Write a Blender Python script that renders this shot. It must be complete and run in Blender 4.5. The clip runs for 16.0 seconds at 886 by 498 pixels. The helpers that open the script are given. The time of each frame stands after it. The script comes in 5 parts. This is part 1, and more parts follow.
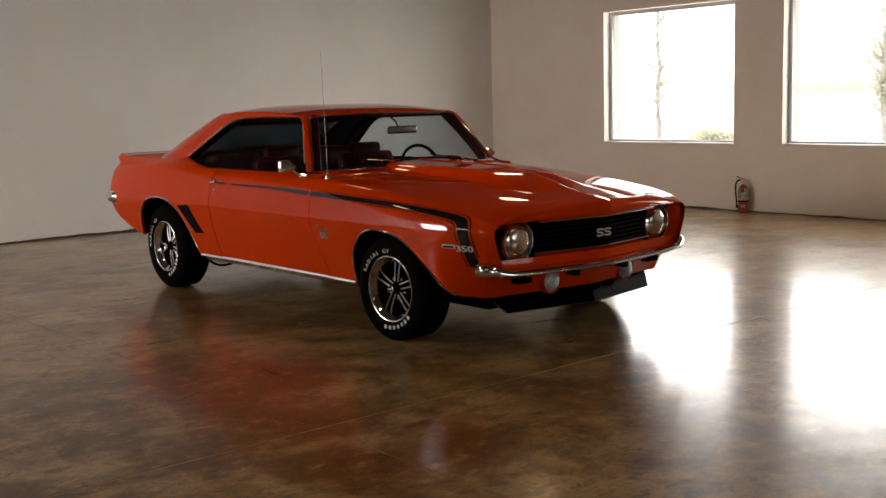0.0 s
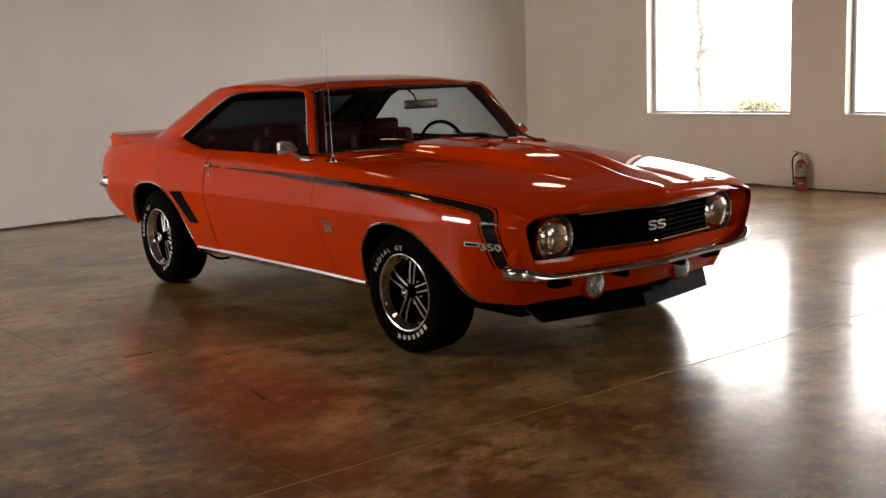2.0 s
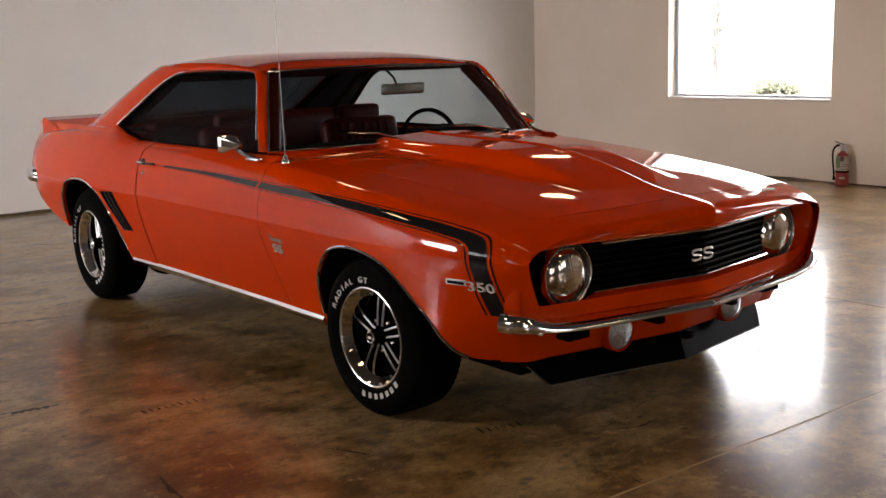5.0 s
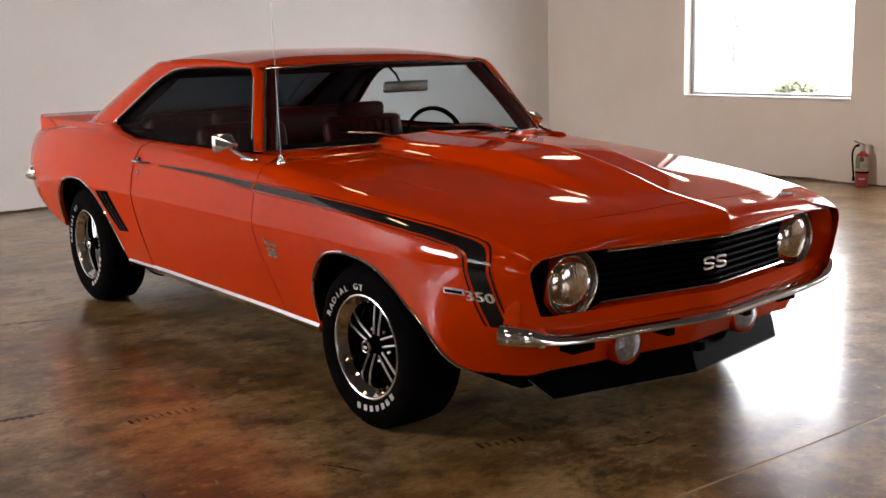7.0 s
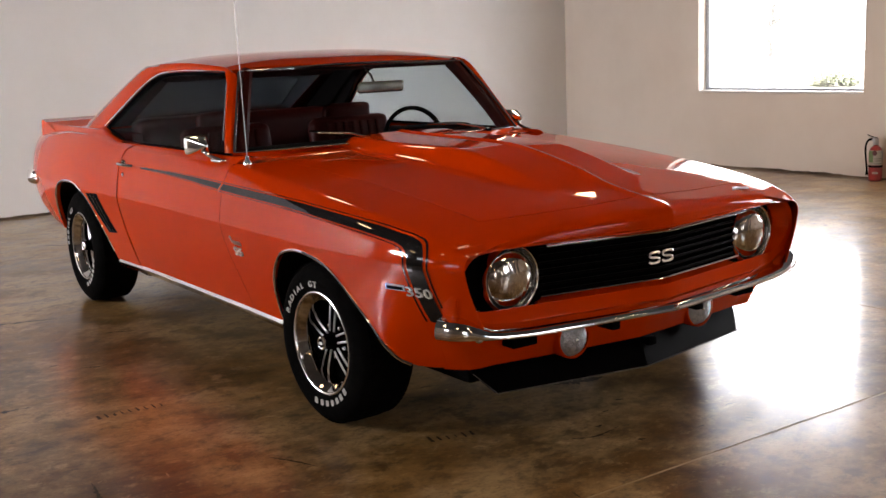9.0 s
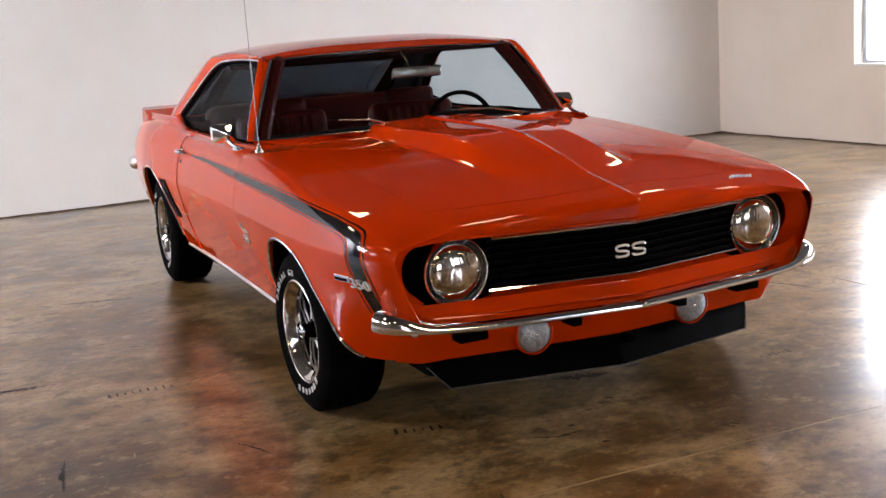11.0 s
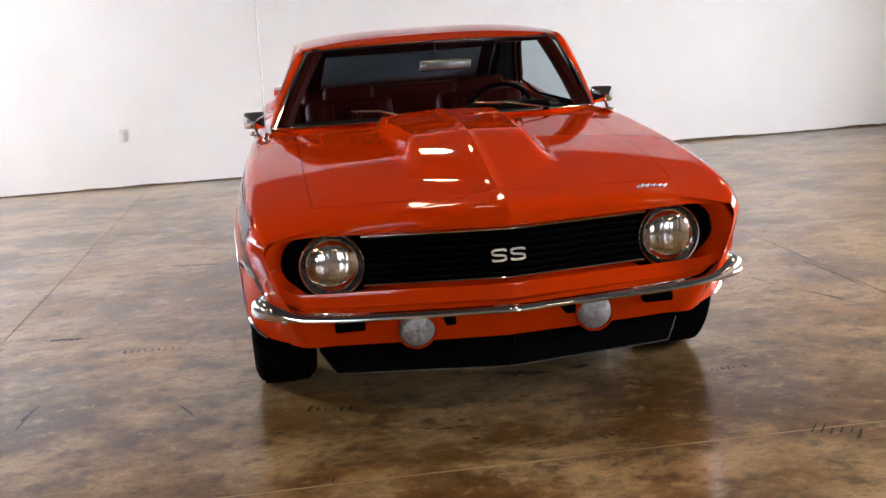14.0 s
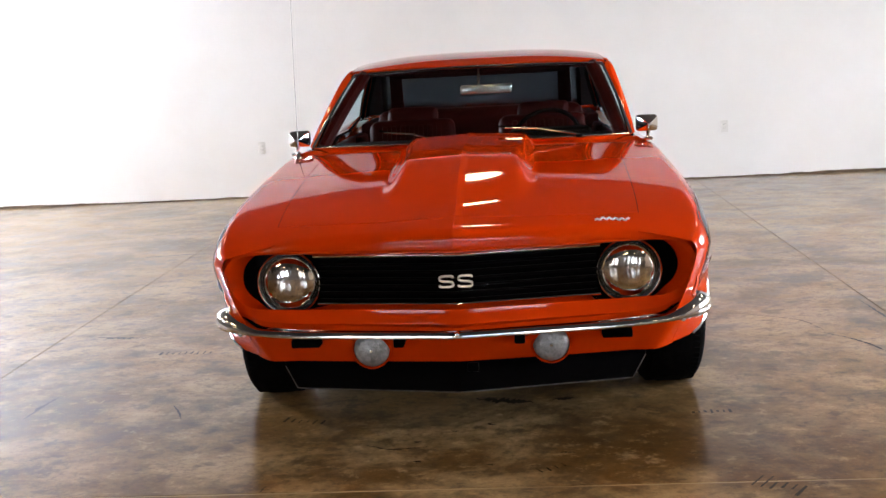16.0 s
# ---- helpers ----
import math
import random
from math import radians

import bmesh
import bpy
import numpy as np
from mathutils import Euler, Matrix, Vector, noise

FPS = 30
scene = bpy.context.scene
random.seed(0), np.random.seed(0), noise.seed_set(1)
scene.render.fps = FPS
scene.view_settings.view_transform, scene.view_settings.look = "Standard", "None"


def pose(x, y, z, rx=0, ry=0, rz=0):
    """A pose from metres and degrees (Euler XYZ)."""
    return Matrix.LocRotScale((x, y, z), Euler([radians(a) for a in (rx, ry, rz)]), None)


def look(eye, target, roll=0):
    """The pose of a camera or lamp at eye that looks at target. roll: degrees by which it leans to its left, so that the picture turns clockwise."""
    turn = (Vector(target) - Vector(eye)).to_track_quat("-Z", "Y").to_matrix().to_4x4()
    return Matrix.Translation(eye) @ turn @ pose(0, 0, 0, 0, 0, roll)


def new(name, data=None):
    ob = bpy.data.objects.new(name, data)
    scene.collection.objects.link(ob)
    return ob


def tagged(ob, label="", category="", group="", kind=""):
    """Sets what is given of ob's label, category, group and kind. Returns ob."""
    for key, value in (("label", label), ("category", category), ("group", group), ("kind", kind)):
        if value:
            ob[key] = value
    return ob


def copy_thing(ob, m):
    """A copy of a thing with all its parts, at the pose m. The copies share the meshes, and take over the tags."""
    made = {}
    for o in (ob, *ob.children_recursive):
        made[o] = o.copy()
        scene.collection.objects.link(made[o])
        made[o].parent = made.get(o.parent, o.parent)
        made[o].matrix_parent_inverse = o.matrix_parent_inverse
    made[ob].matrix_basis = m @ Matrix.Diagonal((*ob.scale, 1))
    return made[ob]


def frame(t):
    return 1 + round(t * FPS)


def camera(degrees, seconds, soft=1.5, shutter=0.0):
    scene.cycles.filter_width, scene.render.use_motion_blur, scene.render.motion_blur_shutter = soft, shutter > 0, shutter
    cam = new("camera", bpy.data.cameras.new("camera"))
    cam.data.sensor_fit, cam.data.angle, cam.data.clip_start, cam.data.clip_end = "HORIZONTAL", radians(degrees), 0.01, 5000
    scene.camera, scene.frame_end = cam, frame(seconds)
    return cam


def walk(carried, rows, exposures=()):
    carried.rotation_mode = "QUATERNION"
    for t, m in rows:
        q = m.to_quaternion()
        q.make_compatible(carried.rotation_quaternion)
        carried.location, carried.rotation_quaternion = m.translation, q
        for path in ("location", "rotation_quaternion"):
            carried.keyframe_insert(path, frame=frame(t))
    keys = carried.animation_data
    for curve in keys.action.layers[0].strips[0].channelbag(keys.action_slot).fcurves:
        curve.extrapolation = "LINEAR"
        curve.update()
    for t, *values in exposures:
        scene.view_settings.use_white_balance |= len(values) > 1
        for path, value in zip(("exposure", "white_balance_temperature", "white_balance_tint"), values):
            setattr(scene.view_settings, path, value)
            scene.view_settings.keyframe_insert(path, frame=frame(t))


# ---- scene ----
cam = camera(43.9, 16.0)
PATH = [
    (0, (-4.556, -6.163, 1.325), (-3.273, -4.652, 1.059), -1.5),
    (0.5, (-4.422, -5.993, 1.306), (-3.167, -4.459, 1.04), -1.6),
    (1, (-4.295, -5.766, 1.315), (-3.031, -4.241, 1.037), -2.1),
    (1.5, (-4.11, -5.619, 1.309), (-2.854, -4.092, 1.007), -2.6),
    (2, (-3.905, -5.492, 1.316), (-2.678, -3.945, 1.001), -2.1),
    (2.5, (-3.776, -5.31, 1.306), (-2.549, -3.765, 0.977), -1.2),
    (3, (-3.639, -5.114, 1.319), (-2.411, -3.573, 0.976), -1.7),
    (3.5, (-3.459, -4.982, 1.317), (-2.256, -3.426, 0.958), -2.1),
    (4, (-3.284, -4.877, 1.319), (-2.095, -3.309, 0.963), -1.9),
    (4.5, (-3.177, -4.729, 1.311), (-1.974, -3.171, 0.956), -1.3),
    (4.7, (-3.122, -4.648, 1.32), (-1.909, -3.098, 0.964), -1.6),
    (7, (-2.889, -4.482, 1.319), (-1.701, -2.914, 0.957), -1.4),
    (7.5, (-2.89, -4.481, 1.32), (-1.702, -2.914, 0.956), -1.4),
    (8, (-2.891, -4.459, 1.315), (-1.669, -2.922, 0.935), -1.9),
    (8.5, (-2.816, -4.536, 1.308), (-1.645, -2.958, 0.937), -3.2),
    (9, (-2.657, -4.727, 1.308), (-1.538, -3.108, 0.949), -2.4),
    (9.5, (-2.473, -4.802, 1.288), (-1.45, -3.12, 0.937), -2.9),
    (9.7, (-2.391, -4.831, 1.285), (-1.401, -3.133, 0.913), -2.5),
    (11.8, (-1.577, -5.306, 1.304), (-0.953, -3.442, 0.94), -2.9),
    (12, (-1.492, -5.374, 1.307), (-0.909, -3.496, 0.941), -2.0),
    (12.5, (-1.296, -5.433, 1.31), (-0.81, -3.53, 0.929), -2.9),
    (13, (-1.11, -5.438, 1.318), (-0.689, -3.518, 0.947), -3.2),
    (13.5, (-0.848, -5.508, 1.321), (-0.522, -3.569, 0.956), -3.2),
    (14, (-0.62, -5.591, 1.332), (-0.388, -3.645, 0.933), -3.9),
    (14.5, (-0.431, -5.578, 1.319), (-0.265, -3.619, 0.956), -2.3),
    (15, (-0.234, -5.589, 1.331), (-0.15, -3.624, 0.971), -3.6),
    (15.5, (0.025, -5.658, 1.349), (-0.015, -3.691, 0.993), -2.6),
    (16, (0.211, -5.659, 1.315), (0.072, -3.694, 0.969), -3.0),
]
EXPOSURES = [(0, 0.62, 7700, 21), (1, 0.58, 7700, 21), (2, 0.86, 7700, 22), (2.5, 1.04, 7650, 23), (3, 1.16, 7550, 23), (4, 1.13, 7400, 23), (4.7, 1.13, 7250, 23), (7, 1.36, 7000, 23), (9.5, 1.48, 6900, 23), (12, 2.06, 6350, 20), (14, 2.08, 6350, 19), (16, 2.06, 6350, 18)]
walk(cam, [(t, look(eye, target, roll)) for t, eye, target, roll in PATH], EXPOSURES)

# ---- world ----
world = bpy.data.worlds.new("overcast_sky")
scene.world = world
world.use_nodes = True
wn = world.node_tree.nodes
sky = wn.new("ShaderNodeTexSky")
sky.sky_type, sky.sun_disc = "NISHITA", False
sky.sun_elevation, sky.sun_rotation = radians(66), radians(66)
sky.air_density, sky.dust_density = 1.0, 4.0
wn["Background"].inputs[1].default_value = 0.15
world.node_tree.links.new(sky.outputs[0], wn["Background"].inputs[0])


def lamp(name, kind, m, energy, colour, size=None, size_y=None):
    data = bpy.data.lights.new(name, kind)
    data.energy, data.color = energy, colour
    if kind == "AREA":
        data.shape, data.size, data.size_y = "RECTANGLE", size, size_y
    ob = new(name, data)
    ob.matrix_world = m
    return ob


sun = lamp("sun", "SUN", look((-9, 4, 22), (0, 0, 0)), 4.0, (1.0, 0.97, 0.92))
sun.data.angle = radians(12)

# plan of the hall: inner faces of the walls, ceiling, windows
X_RIGHT, X_LEFT, Y_BACK, Y_FRONT, Z_CEIL = 6.09, -8.2, 5.22, -9.6, 3.15
SILL, HEAD, WIN_W, WALL_T = 0.75, 2.375, 1.93, 0.30
HIGH_SILL, HIGH_HEAD = 2.20, 3.02
WINDOWS_RIGHT = [2.195, -0.36, -2.92]
# left openings are assumed, set high to stay out of the fender's reflection
UNSEEN_WINDOWS_LEFT = [4.0, 1.4, -3.0]
# front openings are assumed too, never in view
UNSEEN_WINDOWS_FRONT = [-3.2, 2.2]
for yc, watts in zip(WINDOWS_RIGHT, (23, 25, 58)):
    lamp("window_daylight", "AREA", look((X_RIGHT + 0.18, yc, (SILL + HEAD) / 2), (0, yc, (SILL + HEAD) / 2 - 0.6)), watts, (0.90, 0.96, 1.0), WIN_W, HEAD - SILL)
# added lamps in the unseen left openings; the first brightens the back wall
for yc, watts in zip(UNSEEN_WINDOWS_LEFT, (232, 8, 5)):
    lamp("window_daylight", "AREA", look((X_LEFT - 0.18, yc, (HIGH_SILL + HIGH_HEAD) / 2), (-3, yc + 1.0, 0.9)), watts, (0.90, 0.96, 1.0), WIN_W, HIGH_HEAD - HIGH_SILL)

# weak fill lamps added in the unseen front openings
for xc, watts in zip(UNSEEN_WINDOWS_FRONT, (3, 3)):
    lamp("window_daylight", "AREA", look((xc, Y_FRONT - 0.18, (SILL + HEAD) / 2), (xc + 0.5, 0, (SILL + HEAD) / 2 - 0.3)), watts, (0.90, 0.96, 1.0), WIN_W, HEAD - SILL)

# ---- materials ----
def material(name, colour, rough=0.5, metal=0.0, coat=0.0, vary=0.0, scale=6.0, bump=0.0, bump_scale=60.0, second=None, spec=0.5):
    """A surface with two scales of variation: blotches in its colour and gloss, and a fine relief."""
    m = bpy.data.materials.new(name)
    m.use_nodes = True
    n, ln = m.node_tree.nodes, m.node_tree.links.new
    b = n["Principled BSDF"]
    b.inputs["Coat IOR"].default_value = 1.42
    b.inputs["Base Color"].default_value = (*colour, 1)
    b.inputs["Roughness"].default_value, b.inputs["Metallic"].default_value, b.inputs["Specular IOR Level"].default_value = rough, metal, spec
    b.inputs["Coat Weight"].default_value, b.inputs["Coat Roughness"].default_value = coat, 0.03
    co = n.new("ShaderNodeTexCoord")
    if vary:
        t = n.new("ShaderNodeTexNoise")
        t.inputs["Scale"].default_value, t.inputs["Detail"].default_value, t.inputs["Roughness"].default_value = scale, 8, 0.62
        ln(co.outputs["Object"], t.inputs["Vector"])
        mix = n.new("ShaderNodeMix")
        mix.data_type = "RGBA"
        other = second or tuple(c * (1 - vary) for c in colour)
        mix.inputs["A"].default_value, mix.inputs["B"].default_value = (*colour, 1), (*other, 1)
        ramp = n.new("ShaderNodeMapRange")
        ramp.inputs["From Min"].default_value, ramp.inputs["From Max"].default_value = 0.38, 0.64
        ln(t.outputs[0], ramp.inputs["Value"])
        ln(ramp.outputs[0], mix.inputs["Factor"])
        ln(mix.outputs["Result"], b.inputs["Base Color"])
        r2 = n.new("ShaderNodeMapRange")
        r2.inputs["To Min"].default_value, r2.inputs["To Max"].default_value = rough * 0.85, min(1, rough * 1.2)
        ln(t.outputs[0], r2.inputs["Value"])
        ln(r2.outputs[0], b.inputs["Roughness"])
    if bump:
        t2 = n.new("ShaderNodeTexNoise")
        t2.inputs["Scale"].default_value, t2.inputs["Detail"].default_value = bump_scale, 6
        ln(co.outputs["Object"], t2.inputs["Vector"])
        bp = n.new("ShaderNodeBump")
        bp.inputs["Strength"].default_value, bp.inputs["Distance"].default_value = bump, 0.01
        ln(t2.outputs[0], bp.inputs["Height"])
        ln(bp.outputs[0], b.inputs["Normal"])
    return m


def glass(name, colour, tint=0.9, face=0.028, edge=0.8, rough=0.01):
    """A thin pane: tinted, with gloss that grows towards a grazing view."""
    m = bpy.data.materials.new(name)
    m.use_nodes = True
    n, ln = m.node_tree.nodes, m.node_tree.links.new
    n.remove(n["Principled BSDF"])
    tr, gl, mx, lw = n.new("ShaderNodeBsdfTransparent"), n.new("ShaderNodeBsdfGlossy"), n.new("ShaderNodeMixShader"), n.new("ShaderNodeLayerWeight")
    power, gain = n.new("ShaderNodeMath"), n.new("ShaderNodeMapRange")
    power.operation, power.inputs[1].default_value = "POWER", 5.0
    gain.inputs["To Min"].default_value, gain.inputs["To Max"].default_value = face, edge
    tr.inputs[0].default_value = (*[c * tint for c in colour], 1)
    gl.inputs["Roughness"].default_value = rough
    ln(lw.outputs["Facing"], power.inputs[0])
    ln(power.outputs[0], gain.inputs["Value"])
    ln(gain.outputs[0], mx.inputs[0])
    ln(tr.outputs[0], mx.inputs[1])
    ln(gl.outputs[0], mx.inputs[2])
    ln(mx.outputs[0], n["Material Output"].inputs[0])
    return m


def emitter(name, colour, strength):
    m = bpy.data.materials.new(name)
    m.use_nodes = True
    b = m.node_tree.nodes["Principled BSDF"]
    b.inputs["Base Color"].default_value = (*colour, 1)
    b.inputs["Emission Color"].default_value, b.inputs["Emission Strength"].default_value = (*colour, 1), strength
    return m


def floor_material():
    """Sealed, stained concrete: broad brown clouds, small dark flecks and trowel marks under a thin glossy sealer."""
    m = bpy.data.materials.new("stained_concrete")
    m.use_nodes = True
    n, ln = m.node_tree.nodes, m.node_tree.links.new
    b = n["Principled BSDF"]
    geo = n.new("ShaderNodeNewGeometry")

    def noise_tex(scale, detail, rough, stretch=(1, 1, 1), distort=0.0):
        mp = n.new("ShaderNodeMapping")
        mp.inputs["Scale"].default_value, mp.inputs["Location"].default_value = stretch, (7.3 * scale, 3.1 * scale, 0.37)
        ln(geo.outputs["Position"], mp.inputs["Vector"])
        t = n.new("ShaderNodeTexNoise")
        t.inputs["Scale"].default_value, t.inputs["Detail"].default_value, t.inputs["Roughness"].default_value, t.inputs["Distortion"].default_value = scale, detail, rough, distort
        ln(mp.outputs[0], t.inputs["Vector"])
        return t.outputs[0]

    def ramp(src, lo, hi, a=0.0, z=1.0):
        r = n.new("ShaderNodeMapRange")
        r.interpolation_type = "SMOOTHSTEP"
        for k, v in zip(("From Min", "From Max", "To Min", "To Max"), (lo, hi, a, z)):
            r.inputs[k].default_value = v
        ln(src, r.inputs["Value"])
        return r.outputs[0]

    def mix(f, a, c):
        x = n.new("ShaderNodeMix")
        x.data_type = "RGBA"
        ln(f, x.inputs["Factor"])
        for key, v in (("A", a), ("B", c)):
            if isinstance(v, tuple):
                x.inputs[key].default_value = (*v, 1)
            else:
                ln(v, x.inputs[key])
        return x.outputs["Result"]

    broad = noise_tex(0.62, 4, 0.5, (1, 1.15, 1))
    mid = noise_tex(2.1, 8, 0.62, (1, 1.1, 1), 0.3)
    cloud = noise_tex(1.15, 8, 0.68, (1, 1.2, 1), 0.5)
    stain = noise_tex(3.4, 9, 0.70, (1, 1.2, 1), 0.4)
    patch = noise_tex(8.5, 8, 0.72, (1, 1.25, 1))
    fine = noise_tex(34.0, 6, 0.75, (1, 1.3, 1))
    col = mix(ramp(broad, 0.36, 0.62), (0.280, 0.165, 0.055), (0.122, 0.061, 0.016))
    col = mix(ramp(mid, 0.40, 0.64, 0.0, 0.75), col, (0.410, 0.290, 0.145))
    col = mix(ramp(cloud, 0.45, 0.68, 0.0, 0.72), col, (0.072, 0.034, 0.008))
    col = mix(ramp(stain, 0.48, 0.70, 0.0, 0.7), col, (0.018, 0.008, 0.0025))
    col = mix(ramp(patch, 0.49, 0.64, 0.0, 0.65), col, (0.026, 0.013, 0.004))
    col = mix(ramp(patch, 0.46, 0.34, 0.0, 0.5), col, (0.420, 0.305, 0.158))
    col = mix(ramp(fine, 0.48, 0.66, 0.0, 0.5), col, (0.056, 0.030, 0.010))
    col = mix(ramp(fine, 0.43, 0.32, 0.0, 0.3), col, (0.380, 0.280, 0.145))
    ln(col, b.inputs["Base Color"])
    ln(ramp(stain, 0.35, 0.65, 0.36, 0.28), b.inputs["Roughness"])
    b.inputs["Specular IOR Level"].default_value = 0.14
    b.inputs["Coat IOR"].default_value = 1.34
    ln(ramp(patch, 0.38, 0.62, 0.82, 0.50), b.inputs["Coat Weight"])
    ln(ramp(stain, 0.35, 0.65, 0.11, 0.19), b.inputs["Coat Roughness"])
    bp = n.new("ShaderNodeBump")
    bp.inputs["Strength"].default_value, bp.inputs["Distance"].default_value = 0.035, 0.01
    ln(mid, bp.inputs["Height"])
    ripple = n.new("ShaderNodeBump")
    ripple.inputs["Strength"].default_value, ripple.inputs["Distance"].default_value = 0.05, 0.004
    ln(patch, ripple.inputs["Height"])
    ln(bp.outputs[0], ripple.inputs["Normal"])
    ln(ripple.outputs[0], b.inputs["Coat Normal"])
    return m


PAINT = material("orange_paint", (0.53, 0.034, 0.0003), 0.5, 0.0, 1.0, 0.05, 3.0, spec=0.0)
PAINT.node_tree.nodes["Principled BSDF"].inputs["Coat IOR"].default_value = 1.27
BLACK_PAINT = material("black_stripe", (0.010, 0.009, 0.009), 0.30, 0.0, 0.8, 0.2, 20, spec=0.0)
CHROME = material("chrome", (0.80, 0.80, 0.80), 0.07, 1.0, 0, 0.06, 9)
RIM_CHROME = material("rim_chrome", (0.50, 0.48, 0.46), 0.09, 1.0, 0, 0.15, 14)
STEEL = material("brushed_steel", (0.55, 0.55, 0.55), 0.32, 1.0, 0, 0.1, 30)
DULL_CHROME = material("worn_chrome", (0.62, 0.60, 0.57), 0.20, 1.0, 0, 0.15, 25)
RUBBER = material("tyre_rubber", (0.004, 0.004, 0.004), 0.75, 0, 0, 0.3, 14, 0.2, 120, spec=0.01)
EMBLEM = material("polished_emblem", (0.78, 0.78, 0.76), 0.25, 0.35, 0.3, 0.08, 40)
AGED_EMBLEM = material("aged_emblem", (0.42, 0.38, 0.30), 0.35, 0.5, 0, 0.2, 50)
WHITE_RUBBER = material("white_rubber", (0.55, 0.55, 0.53), 0.6, 0, 0, 0.15, 30)
BLACK = material("black_plastic", (0.003, 0.003, 0.003), 0.45, 0, 0, 0.25, 12, 0.05, 90, spec=0.0)
SATIN_BLACK = material("satin_black_sheet", (0.0025, 0.0025, 0.0028), 0.40, 0, 0, 0.25, 7, 0.02, 60, spec=0.006)
UNDER = material("underbody", (0.002, 0.002, 0.002), 0.9, 0, 0, 0.3, 8, spec=0.05)
VINYL = material("maroon_vinyl", (0.040, 0.0036, 0.0026), 0.42, 0, 0, 0.3, 5, 0.12, 70, spec=0.06)
TRIM = material("maroon_trim", (0.030, 0.0030, 0.0024), 0.6, 0, 0, 0.1, 6, spec=0.04)
DASH = material("dark_dash", (0.004, 0.003, 0.003), 0.7, 0, 0, 0.2, 9, 0.15, 90, spec=0.05)
WALL = material("painted_drywall", (0.83, 0.83, 0.82), 0.75, 0, 0, 0.04, 0.9, 0.10, 38, (0.79, 0.785, 0.77))
# window wall: its backlit shade and warm bounce are put into the colour
WALL_SHADED = material("shaded_drywall", (0.71, 0.635, 0.55), 0.75, 0, 0, 0.05, 0.9, 0.10, 38, (0.66, 0.585, 0.50))
# for walls out of view, kept dark so the car reflects little of them
WALL_UNSEEN = material("unseen_dark_wall", (0.17, 0.16, 0.15), 0.8, 0, 0, 0.1, 1.5, 0.15, 30)
CEIL = material("ceiling_paint", (0.055, 0.052, 0.05), 0.85, 0, 0, 0.06, 1.2, 0.1, 20)
GAP = material("dark_gap", (0.17, 0.12, 0.075), 0.9, 0, 0, 0.8, 5, second=(0.03, 0.022, 0.015))
JOINT = material("worn_joint", (0.25, 0.175, 0.085), 0.6, 0, 0, 0.5, 0.9, second=(0.07, 0.046, 0.022))
FILLER = material("pale_joint_filler", (0.31, 0.225, 0.115), 0.5, 0, 0, 0.45, 1.6, second=(0.17, 0.115, 0.055))
FLOOR = floor_material()
# frame colour holds the grey-blue shade of its backlit side
FRAME_BACKLIT = material("backlit_window_frame", (0.36, 0.39, 0.42), 0.35, 0, 0, 0.05, 6)
PLATE = material("white_plastic", (0.72, 0.71, 0.68), 0.35, 0, 0, 0.05, 20)
CAR_GLASS = glass("car_glass", (0.86, 0.93, 0.96), 0.86, 0.018)
SIDE_GLASS = glass("tinted_side_glass", (0.82, 0.90, 0.92), 0.80, 0.004, 0.16, 0.18)
REAR_GLASS = glass("dark_rear_glass", (0.66, 0.82, 1.0), 0.045, 0.02, 0.3, 0.15)
PANE = glass("window_pane", (0.97, 1.0, 1.0), 0.98)


# ---- mesh helpers ----
def make(name, verts, faces, mat, parent=None, label="", sharp=38, solid=0.0):
    me = bpy.data.meshes.new(name)
    me.from_pydata([tuple(v) for v in verts], [], [tuple(f) for f in faces])
    bm = bmesh.new()
    bm.from_mesh(me)
    bmesh.ops.remove_doubles(bm, verts=bm.verts, dist=1e-5)
    bmesh.ops.recalc_face_normals(bm, faces=bm.faces)
    if solid:
        bmesh.ops.solidify(bm, geom=bm.faces[:], thickness=solid)
        bmesh.ops.recalc_face_normals(bm, faces=bm.faces)
    bm.to_mesh(me)
    bm.free()
    me.polygons.foreach_set("use_smooth", [True] * len(me.polygons))
    me.set_sharp_from_angle(angle=radians(sharp))
    me.materials.append(mat)
    ob = new(name, me)
    if parent:
        ob.parent = parent
    if label:
        ob["label"] = label
    return ob


def part(name, bm, mat, parent, label="", sharp=38):
    me = bpy.data.meshes.new(name)
    bmesh.ops.recalc_face_normals(bm, faces=bm.faces)
    bm.to_mesh(me)
    bm.free()
    me.polygons.foreach_set("use_smooth", [True] * len(me.polygons))
    me.set_sharp_from_angle(angle=radians(sharp))
    me.materials.append(mat)
    ob = new(name, me)
    if parent:
        ob.parent = parent
    if label:
        ob["label"] = label
    return ob


def thing(name, label, category, group="", kind="", at=(0, 0, 0)):
    ob = tagged(new(name), label, category, group, kind)
    ob.location = at
    return ob


def sheet(rows):
    """Vertices and faces of a grid given as rows of points."""
    nu, nv = len(rows), len(rows[0])
    verts = [p for r in rows for p in r]
    faces = [(i * nv + j, i * nv + j + 1, (i + 1) * nv + j + 1, (i + 1) * nv + j) for i in range(nu - 1) for j in range(nv - 1)]
    return verts, faces


def join(*pieces):
    verts, faces = [], []
    for v, f in pieces:
        k = len(verts)
        verts += list(v)
        faces += [tuple(i + k for i in q) for q in f]
    return verts, faces


def mirror(vf):
    return [(-v[0], v[1], v[2]) for v in vf[0]], [tuple(reversed(f)) for f in vf[1]]


